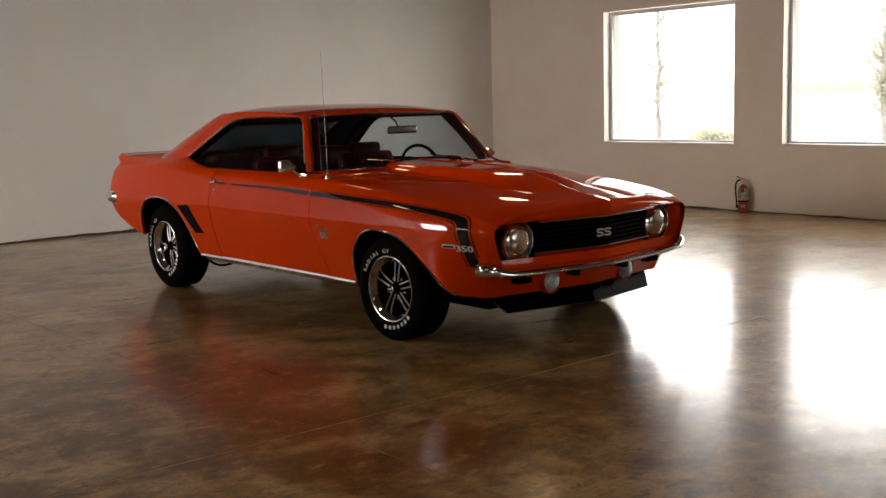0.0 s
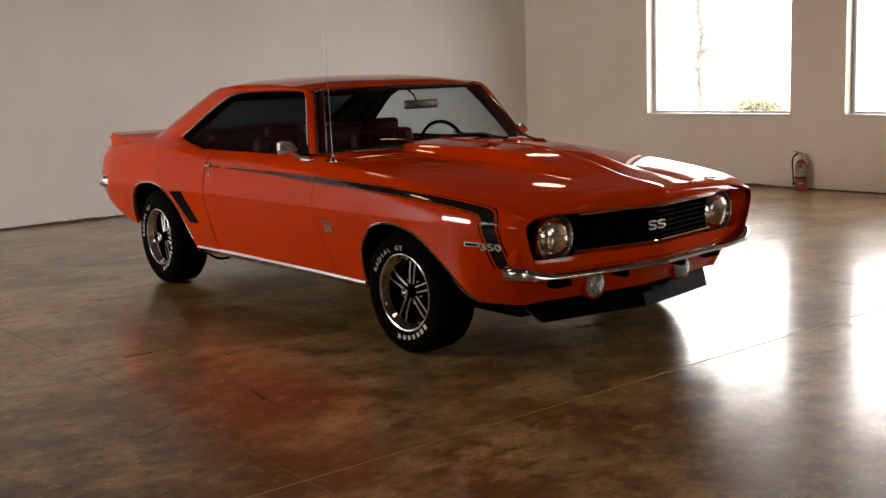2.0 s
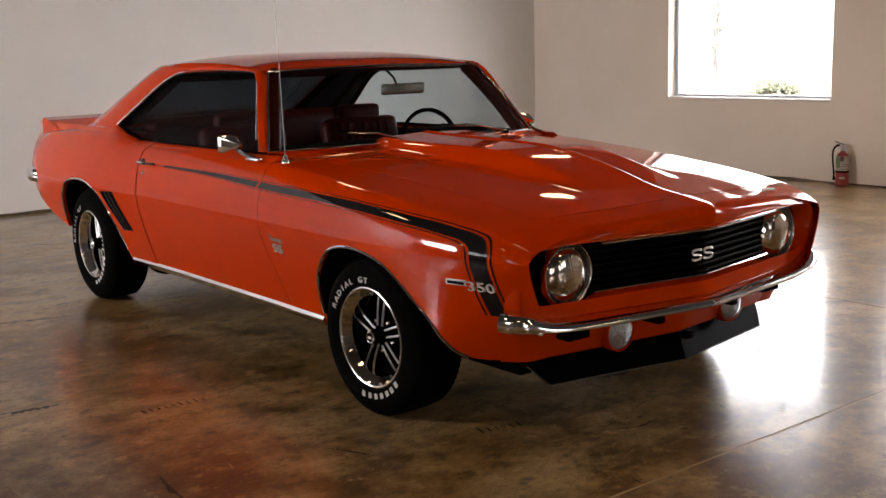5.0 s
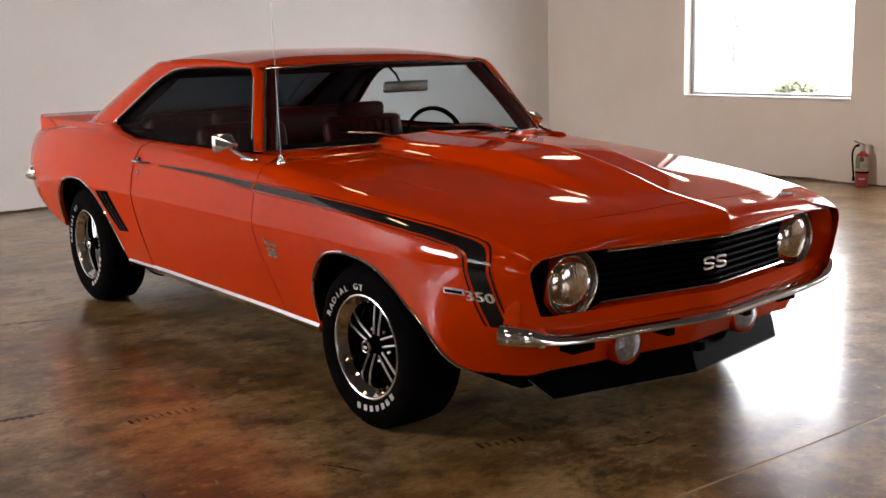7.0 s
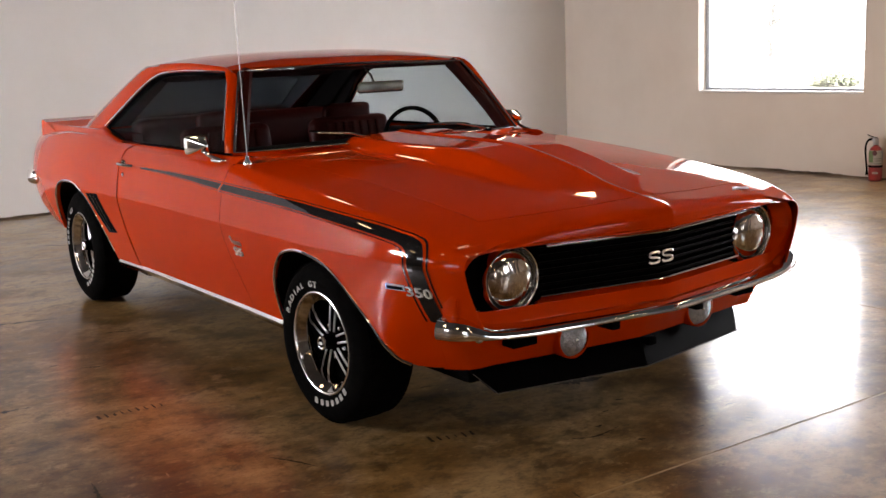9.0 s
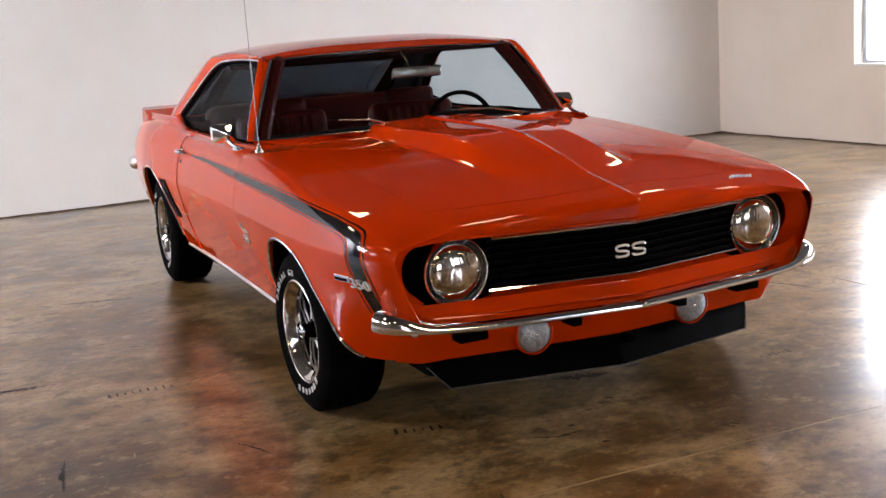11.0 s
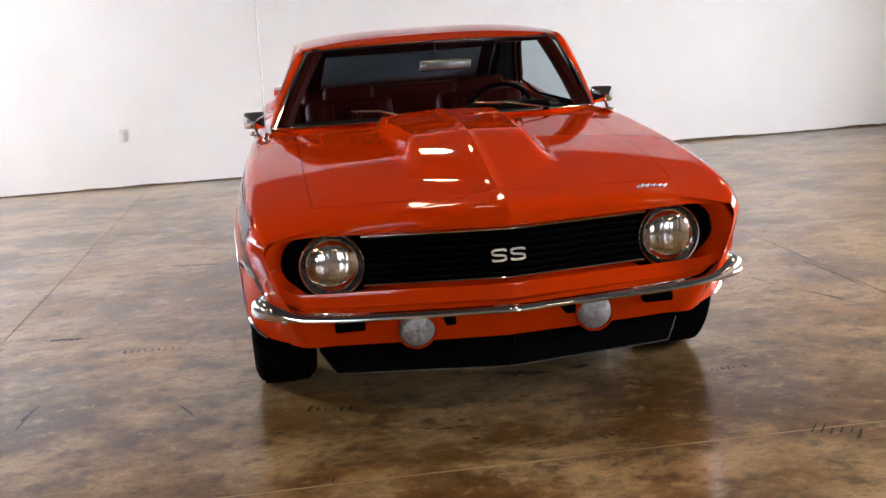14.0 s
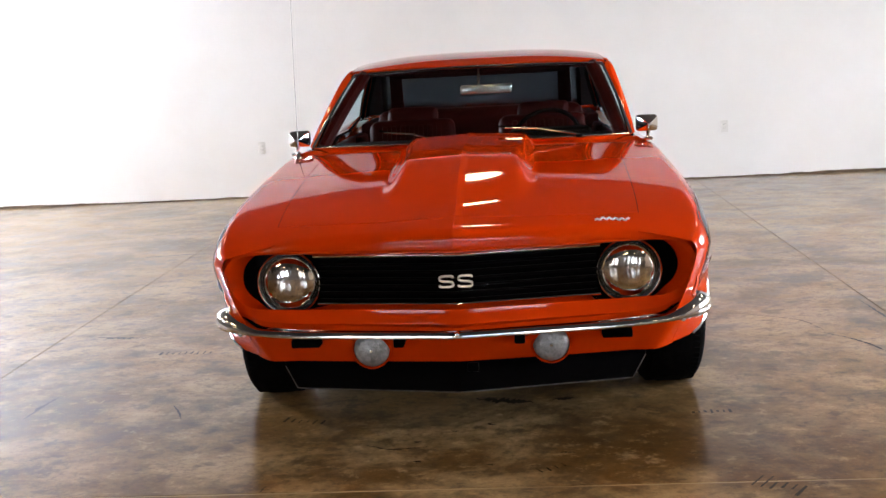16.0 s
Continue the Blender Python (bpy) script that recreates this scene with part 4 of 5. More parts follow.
for s in (1, -1):
    flip = (lambda q: q) if s > 0 else mirror
    for y_lo, y_hi in ((-2.2, -0.62), (-0.606, 0.5)):
        make("side_stripe", *flip(band(0.15, 0.85, 0, 0, 0.0024, y_lo, min(y_hi, 0.33))), BLACK_PAINT, car, "black side stripe")
        make("pinstripe", *flip(band(-0.04, 0.03, 0, 0, 0.0024, y_lo, y_hi)), BLACK_PAINT, car)
        make("pinstripe", *flip(band(0.97, 1.04, 0, 0, 0.0024, y_lo, y_hi)), BLACK_PAINT, car)
    # three slanted louvres ahead of the rear wheel
    for k in range(3):
        rows = []
        for f in np.linspace(0, 1, 9):
            lead, width, z = 1.030 - 0.170 * f, 0.150 - 0.036 * f, 0.642 - 0.196 * f + 0.003 * k
            ya, yb = lead - width * (k / 3), lead - width * ((k + 0.97) / 3)
            xa, xb = flank_x(ya, z), flank_x(yb, z)
            rows.append([(xa - 0.001, ya, z), (xa + 0.009, ya - 0.004, z), (xa + 0.006, ya - 0.010, z), (xb + 0.0015, yb, z)])
        make("louvre", *flip(sheet(rows)), BLACK, car, solid=0.002)
        make("louvre_edge", *flip(tube([(r[1][0] + 0.001, r[1][1] + 0.002, r[1][2]) for r in rows], 0.0017, 5)), GASKET, car)
    # door handle, lock, mirror
    hx = flank_x(0.50, 0.818)
    handle = make("door_handle", *flip(tube([(hx + 0.004, 0.575, 0.820), (hx + 0.028, 0.560, 0.820), (hx + 0.034, 0.52, 0.820), (hx + 0.030, 0.45, 0.818), (hx + 0.006, 0.425, 0.816)], [0.010, 0.012, 0.010, 0.008, 0.008], 8, 0.8)), CHROME, car, "chrome door handle")
    make("handle_plate", *flip(lathe([(0.0, 0.010), (0.014, 0.009), (0.018, 0.0)], 18, "x", (hx, 0.565, 0.820))), CHROME, handle)
    make("door_lock", *flip(lathe([(0.0, 0.005), (0.008, 0.005), (0.011, 0.0)], 16, "x", (flank_x(0.548, 0.768), 0.548, 0.768))), CHROME, car)
    mb = make("mirror", *flip(tube(path([(0.826, -0.49, 0.893), (0.834, -0.43, 0.903), (0.842, -0.365, 0.925), (0.844, -0.320, 0.935)], 10), 0.009, 8)), CHROME, car, "chrome door mirror")
    # a squared shell whose back runs to a blunt point
    head = []
    for yy, hw, hh, r in ((-0.404, 0.007, 0.005, 0.004), (-0.395, 0.012, 0.009, 0.005), (-0.330, 0.043, 0.033, 0.012), (-0.318, 0.049, 0.037, 0.014), (-0.292, 0.052, 0.040, 0.015), (-0.284, 0.049, 0.037, 0.014)):
        ringp = []
        for cx, cz, a0 in ((1, 1, 0), (-1, 1, 90), (-1, -1, 180), (1, -1, 270)):
            for k in range(4):
                a = radians(a0 + 30 * k)
                ringp.append((0.844 + cx * (hw - r) + r * math.cos(a), yy, 0.948 + cz * (hh - r) + r * math.sin(a)))
        head.append(ringp + ringp[:1])
    v, f = sheet(head)
    f += [tuple(range(16)), tuple(range(len(v) - 17, len(v) - 1))]
    make("mirror_shell", *flip((v, f)), CHROME, mb, sharp=18)
    bm = box(0.812, 0.845, -0.53, -0.435, 0.884, 0.897, 0.005)
    if s < 0:
        for vert in bm.verts:
            vert.co.x *= -1
    part("mirror_foot", bm, CHROME, mb)



def letters(text, height, depth):
    """Flat letters as one mesh in x and z, from the built-in font, first letter at the origin."""
    cu = bpy.data.curves.new("letters", "FONT")
    cu.body, cu.size, cu.extrude, cu.align_x, cu.align_y = text, height * 1.37, depth / 2, "CENTER", "CENTER"
    cu.resolution_u = 2
    ob = bpy.data.objects.new("letters", cu)
    scene.collection.objects.link(ob)
    me = bpy.data.meshes.new_from_object(ob.evaluated_get(bpy.context.evaluated_depsgraph_get()))
    bpy.data.objects.remove(ob)
    vf = [tuple(v.co) for v in me.vertices], [tuple(p.vertices) for p in me.polygons]
    bpy.data.meshes.remove(me)
    return vf


def on_flank(vf, y0, z0, s, lift, stretch=1.0):
    """Lays flat letters on the side of the car, reading from outside."""
    out = []
    for x, z, d in vf[0]:
        y = y0 + (x if s > 0 else -x) * stretch
        out.append((s * (flank_x(y, z0 + z) + lift + d), y, z0 + z))
    return out, vf[1]


for s in (1, -1):
    badge = make("engine_badge", *on_flank(letters("350", 0.034, 0.006), -1.955, 0.567, s, 0.006, 1.55), EMBLEM, car, "bright 350 badge on the fender", sharp=20)
    yy = [-1.900, -1.822]
    rows = [[(s * (flank_x(y, z) + l), y, z) for z, l in ((0.566, 0.002), (0.568, 0.006), (0.585, 0.006), (0.587, 0.002))] for y in np.linspace(yy[0], yy[1], 6)]
    make("badge_bar", *sheet(rows), EMBLEM, badge, solid=0.002)
    rows = [[(s * (flank_x(y, z) + 0.0095), y, z) for z in (0.571, 0.581)] for y in np.linspace(yy[0] + 0.004, yy[1] - 0.008, 6)]
    make("badge_inlay", *sheet(rows), BLACK, badge, solid=0.001)
    # script and curved emblem behind the front wheel, drawn as plain shapes
    pts = []
    for k in range(40):
        f = k / 39
        y = -0.70 - 0.10 * f
        z = 0.588 + 0.007 * math.sin(f * 30) + 0.018 * math.exp(-(f / 0.12) ** 2)
        pts.append((s * (flank_x(y, z) + 0.004), y, z))
    em = make("fender_emblem", *tube(pts, 0.0028, 5), AGED_EMBLEM, car, "bright script emblem shape")
    for cy in (-0.735, -0.775):
        q = [(s * (flank_x(cy + (p.x if s > 0 else -p.x), 0.553 + p.z) + 0.004), cy + (p.x if s > 0 else -p.x), 0.553 + p.z) for p in s_shape(0, 0, 0.026, 0.028, 0)]
        make("emblem_curve", *tube(q, 0.0042, 5), AGED_EMBLEM, em)
pts = []
for k in range(50):
    f = k / 49
    x = 0.462 + 0.112 * f
    y = -2.066 + 0.008 * f + 0.0065 * math.sin(f * 34) - 0.016 * math.exp(-(f / 0.12) ** 2) + 0.02 * max(0.0, f - 0.85)
    pts.append((x, y, hood_z(x, y) + 0.006))
make("hood_emblem", *tube(pts, 0.0036, 6), EMBLEM, car, "bright script emblem shape")

# wheels
def wheel(name, y, s, radius, steer=0):
    """A raised-letter tyre of the given radius on a deep chrome rim with five bright-edged black spokes and a tall cap."""
    w = make(name, *lathe([(0.152, 0.072), (0.166, 0.088), (0.176, 0.098), (0.183, 0.104), (0.1865, 0.101), (0.1865, 0.094), (0.174, 0.083), (0.167, 0.06), (0.162, 0.02), (0.158, -0.02), (0.165, -0.07), (0.178, -0.10)], 56), RIM_CHROME, car, "chrome five-spoke wheel", sharp=45)
    d = radius - 0.3115
    prof = [(0.170, -0.103), (0.19, -0.112), (0.23 + d * 0.5, -0.118), (0.266 + d, -0.117), (0.288 + d, -0.106), (0.304 + d, -0.084), (0.3095 + d, -0.055), (0.3115 + d, 0), (0.3095 + d, 0.055), (0.304 + d, 0.080), (0.292 + d, 0.099), (0.274 + d, 0.110), (0.250 + d * 0.7, 0.1165), (0.226, 0.1185), (0.205, 0.114), (0.190, 0.106), (0.181, 0.100)]
    tyre = make("tyre", *lathe(prof, 72), RUBBER, w, "black tyre with raised white letters")
    make("rim_lip", *lathe([(0.1835 + 0.0062 * math.cos(q), 0.1015 + 0.0062 * math.sin(q)) for q in np.linspace(0, 2 * math.pi, 9)], 56), DULL_CHROME, w, "bright rim lip")
    tread = []
    for k in range(72):
        for r0, x0 in ((0.3085 + d, -0.068), (0.3117 + d, -0.025), (0.3117 + d, 0.025), (0.3085 + d, 0.068)):
            a = 2 * math.pi * (k + (0.5 if abs(x0) > 0.05 else 0)) / 72
            da = 0.037
            c = []
            for dx, dd in ((-0.018, -da), (0.018, -da + 0.012), (0.018, da), (-0.018, da - 0.012)):
                c.append((x0 + dx, r0 * math.cos(a + dd), r0 * math.sin(a + dd)))
            tread.append((c, [(0, 1, 2, 3)]))
    tagged(make("tread", *join(*tread), RUBBER, tyre, solid=0.003), kind="stuff")
    for k, ch in enumerate("RADIAL GT"):
        if ch == " ":
            continue
        a = radians(154 - k * 8.2)
        vf = letters(ch, 0.0225, 0.003)
        out = []
        for x, z, dd in vf[0]:
            r = 0.2150 + z
            aa = a - 1.22 * x / 0.2150
            out.append((0.1182 + dd, r * math.cos(aa), r * math.sin(aa)))
        make("tyre_letter", out, vf[1], WHITE_RUBBER, tyre, sharp=20)
    for k in range(7):
        a = radians(-98 + k * 9.6)
        rows = [[(0.1182, r * math.cos(a + da), r * math.sin(a + da)) for da in (-0.040, 0.040)] for r in (0.2045, 0.2255)]
        make("tyre_mark", *sheet(rows), WHITE_RUBBER, tyre, solid=0.002)
    make("wheel_disc", *lathe([(0.0, 0.018), (0.06, 0.020), (0.075, 0.006), (0.12, 0.002), (0.160, 0.012)], 40), BLACK, w)
    line_of = ((0.036, 0.016, 0.054), (0.070, 0.0185, 0.050), (0.105, 0.021, 0.045), (0.138, 0.024, 0.039), (0.160, 0.028, 0.032))
    for k in range(5):
        a = radians(90 + 72 * k)
        rad, tan = Vector((0, math.cos(a), math.sin(a))), Vector((0, -math.sin(a), math.cos(a)))
        sp = []
        for r, hw, h in line_of:
            sp.append([tuple(rad * r + tan * t + Vector((hh, 0, 0))) for t, hh in ((-hw, h - 0.016), (-hw, h), (-hw * 0.62, h + 0.002), (-hw * 0.55, h - 0.009), (hw * 0.55, h - 0.009), (hw * 0.62, h + 0.002), (hw, h), (hw, h - 0.016))])
        spoke = make("spoke", *sheet(sp), BLACK, w, "black spoke with bright edges", sharp=25)
        for sg in (-1, 1):
            line = [rad * r + tan * sg * hw * 0.82 + Vector((h + 0.002, 0, 0)) for r, hw, h in line_of]
            make("spoke_edge", *tube(line, 0.0043, 6), STEEL, spoke)
        b = radians(90 + 72 * k + 36)
        make("lug_nut", *lathe([(0.0, 0.050), (0.007, 0.049), (0.010, 0.042), (0.010, 0.012)], 6, "x", (0, 0.060 * math.cos(b), 0.060 * math.sin(b))), CHROME, w, sharp=20)
    make("centre_cap", *lathe([(0.0, 0.104), (0.016, 0.104), (0.022, 0.102), (0.025, 0.096), (0.027, 0.070), (0.033, 0.056), (0.036, 0.02)], 28), BLACK, w, "tall dark centre cap with a bright ring")
    make("cap_ring", *lathe([(0.0165, 0.1045), (0.0195, 0.1060), (0.0235, 0.1035), (0.0250, 0.098)], 28), CHROME, w)
    part("cap_emblem", box(0.1042, 0.1062, -0.010, 0.010, -0.005, 0.005, 0.0008), EMBLEM, w)
    w.matrix_basis = pose(s * 0.770, y, radius, 0, 0, (0 if s > 0 else 180) + steer)
    return w


R_FRONT, R_REAR = 0.296, 0.3115
front = wheel("wheel", AXLE_F, -1, R_FRONT, 2.5)
copy_thing(front, pose(0.770, AXLE_F, R_FRONT, 0, 0, 2.5) @ pose(0, 0, 0, 50, 0, 0))
rear = wheel("wheel", AXLE_R, -1, R_REAR)
rear.matrix_basis = rear.matrix_basis @ pose(0, 0, 0, 27, 0, 0)
copy_thing(rear, pose(0.770, AXLE_R, R_REAR, 0, 0, 0) @ pose(0, 0, 0, 27, 0, 0))

# antenna, wipers
ant = make("antenna", *tube([(-0.784, -0.664, 0.90), (-0.782, -0.655, 1.10), (-0.779, -0.642, 1.35), (-0.774, -0.626, 1.64)], [0.0022, 0.0019, 0.0015, 0.0012], 6), material("mast_steel", (0.22, 0.22, 0.22), 0.35, 0.8), car, "thin mast antenna on the fender")
make("antenna_base", *lathe([(0.017, 0.878), (0.016, 0.893), (0.010, 0.900), (0.006, 0.915), (0.0, 0.916)], 18, "z", (-0.784, -0.664, 0)), CHROME, ant)
for a, b in (((0.50, -0.575, 0.928), (0.16, -0.555, 0.972)), ((-0.14, -0.605, 0.932), (-0.40, -0.545, 0.975))):
    wp = make("wiper", *tube([a, tuple((Vector(a) + Vector(b)) / 2 + Vector((0, -0.006, 0.012))), b], 0.0045, 6), DULL_CHROME, car, "bright wiper arm")
    d = Vector(b) - Vector(a)
    make("wiper_blade", *tube([Vector(b) - d * 0.55 + Vector((0, 0.014, 0.004)), Vector(b) + d * 0.10 + Vector((0, 0.02, 0.004))], 0.0045, 6), BLACK, wp)
    make("wiper_pivot", *lathe([(0.016, 0.0), (0.014, 0.012), (0.0, 0.014)], 14, "z", (a[0], a[1], a[2] - 0.012)), BLACK, wp)

# cabin
part("cabin_floor", box(-0.70, 0.70, -0.62, 1.55, 0.40, 0.44, 0.01), DASH, car)
bm = box(-0.70, 0.70, -0.54, -0.22, 0.62, 0.915, 0.045, 3)
for vert in bm.verts:
    if vert.co.y < -0.4:
        vert.co.x *= 0.66
part("dashboard", bm, DASH, car, "dark dashboard")
part("dash_lip", box(-0.68, 0.68, -0.26, -0.20, 0.78, 0.86, 0.02), VINYL, car)
part("instrument_hood", box(0.18, 0.58, -0.36, -0.17, 0.82, 0.945, 0.03, 3), DASH, car)
part("headliner", box(-0.55, 0.55, -0.13, 0.92, 1.226, 1.240, 0.004), TRIM, car)
part("rear_header_trim", box(-0.50, 0.50, 0.90, 0.95, 1.190, 1.225, 0.012), TRIM, car)
part("parcel_shelf", box(-0.66, 0.66, 1.14, 1.66, 0.90, 0.926, 0.006), TRIM, car)
for s in (1, -1):
    lo, hi = sorted((s * 0.700, s * 0.735))
    part("door_card", box(lo, hi, -0.42, 0.62, 0.42, 0.888, 0.012), VINYL, car, "maroon door trim")
    lo, hi = sorted((s * 0.665, s * 0.735))
    part("rear_side_trim", box(lo, hi, 0.63, 1.30, 0.42, 0.885, 0.02), VINYL, car)
    rows = [[(s * (0.500 - 0.045 * f), 1.530 - 0.60 * f, 0.945 + 0.275 * f), (s * (0.540 - 0.045 * f), 1.525 - 0.60 * f, 0.945 + 0.275 * f), (s * (0.580 - 0.055 * f), 1.530 - 0.60 * f, 0.945 + 0.275 * f)] for f in np.linspace(0, 1, 9)]
    make("rear_pillar_trim", *sheet(rows), TRIM, car, solid=0.006)
    lo, hi = sorted((s * 0.640, s * 0.705))
    part("pillar_base_trim", box(lo, hi, 0.90, 1.56, 0.80, 0.938, 0.012), TRIM, car)
    seat = part("front_seat", box(s * 0.36 - 0.25, s * 0.36 + 0.25, -0.02, 0.46, 0.44, 0.62, 0.06, 3), VINYL, car, "maroon vinyl bucket seat")
    bm = box(-0.24, 0.24, -0.055, 0.055, 0.0, 0.42, 0.05, 3)
    bmesh.ops.transform(bm, matrix=pose(s * 0.36, 0.42, 0.56, -12, 0, 0), verts=bm.verts)
    part("backrest", bm, VINYL, seat)
    for q in range(7):
        bm = box(-0.014, 0.014, -0.062, -0.050, 0.10, 0.38, 0.005)
        bmesh.ops.transform(bm, matrix=pose(s * 0.36 - 0.15 + 0.05 * q, 0.42, 0.56, -12, 0, 0), verts=bm.verts)
        part("pleat", bm, VINYL, seat)
    bm = box(-0.14, 0.14, -0.04, 0.04, 0.0, 0.125, 0.035, 3)
    bmesh.ops.transform(bm, matrix=pose(s * 0.36, 0.515, 0.915, -8, 0, 0), verts=bm.verts)
    part("headrest", bm, VINYL, seat, "maroon headrest")
part("rear_seat", box(-0.62, 0.62, 1.00, 1.20, 0.44, 1.000, 0.06, 3), VINYL, car, "maroon rear bench")
sw_m = pose(0.37, -0.150, 0.862, 68, 0, 0)
v, f = lathe([(0.172 + 0.011 * math.cos(a), 0.012 * math.sin(a)) for a in np.linspace(0, 2 * math.pi, 9)], 40, "z")
swheel = make("steering_wheel", [tuple(sw_m @ Vector(q)) for q in v], f, BLACK, car, "black three-spoke steering wheel")
for a in (0, 180, 270):
    q = [sw_m @ Vector((r * math.cos(radians(a)), r * math.sin(radians(a)), -0.03 * (1 - r / 0.178))) for r in (0.02, 0.09, 0.178)]
    make("wheel_spoke", *tube(q, 0.010, 6, 0.5), DULL_CHROME, swheel)
make("wheel_hub", *[x for x in [([tuple(sw_m @ Vector(q)) for q in lathe([(0.0, 0.0), (0.045, -0.004), (0.05, -0.04)], 20, "z")[0]], lathe([(0.0, 0.0), (0.045, -0.004), (0.05, -0.04)], 20, "z")[1])][0]], BLACK, swheel)
mir = part("rear_view_mirror", box(-0.069, 0.173, -0.325, -0.300, 1.118, 1.170, 0.012, 3), material("mirror_back", (0.42, 0.42, 0.40), 0.22, 0.85, 0, 0.3, 20), car, "rear-view mirror under the windshield")
make("mirror_stem", *tube([(0.045, -0.31, 1.165), (0.045, -0.285, 1.20), (0.045, -0.215, 1.24)], 0.006, 6), GASKET, mir)
# exhaust pipe ahead of the rear wheel
make("exhaust_pipe", *tube(path([(-0.68, 1.12, 0.25), (-0.68, 1.04, 0.205), (-0.68, 0.92, 0.190), (-0.68, 0.78, 0.208), (-0.67, 0.66, 0.25)], 16), 0.009, 8), BLACK, car, "dark bent pipe under the sill")

# the cabin stands slightly out of square: it leans towards its left side
for ob in car.children_recursive:
    if ob.type != "MESH" or ob.name.startswith(("antenna", "wheel", "mirror")):
        continue
    for vert in ob.data.vertices:
        x, y, z = vert.co
        if z > 0.91 and y > -0.66:
            vert.co.x += min(1.0, (z - 0.91) / 0.33) * (1 - 0.6 * step(0.2, 1.0, y)) * (0.0375 + 0.0385 * x)

# ---- things in the hall ----
LAMP_GLOW = emitter("warm_lamp", (1.0, 0.72, 0.40), 12.5)
LAMP_RIM = material("lamp_rim", (0.55, 0.55, 0.55), 0.4, 0.6, 0, 0.1, 8)


def ceiling_lamp():
    """A round flush lamp: a rim with a bowed, glowing lens."""
    c = thing("ceiling_lamp", "round lit lamp flush with the dark ceiling", "ceiling lamp", "lamps of the hall")
    make("rim", *lathe([(0.225, 0.0), (0.225, -0.03), (0.215, -0.045), (0.185, -0.05), (0.18, -0.03)], 32, "z"), LAMP_RIM, c)
    make("diffuser", *lathe([(0.182, -0.035), (0.14, -0.052), (0.08, -0.062), (0.0, -0.066)], 32, "z"), LAMP_GLOW, c)
    return c


lamp0 = ceiling_lamp()
lamp0.matrix_basis = pose(0.1, 1.7, Z_CEIL)
for x in (-6.4, -3.15, 0.1, 3.35):
    for y in (1.7, -1.55, -4.8, -8.05):
        if (x, y) != (0.1, 1.7):
            copy_thing(lamp0, pose(x, y, Z_CEIL))

RED = material("red_enamel", (0.30, 0.016, 0.010), 0.28, 0, 0.6, 0.15, 9)
LABEL_PAPER = material("printed_label", (0.12, 0.20, 0.06), 0.45, 0, 0, 0.25, 26)
LABEL_CREAM = material("cream_label", (0.42, 0.36, 0.28), 0.45, 0, 0, 0.25, 26)
LABEL_RED = material("label_red", (0.08, 0.012, 0.010), 0.5, 0, 0, 0.2, 20)
LABEL_INK = material("label_ink", (0.12, 0.10, 0.08), 0.5, 0, 0, 0.2, 20)


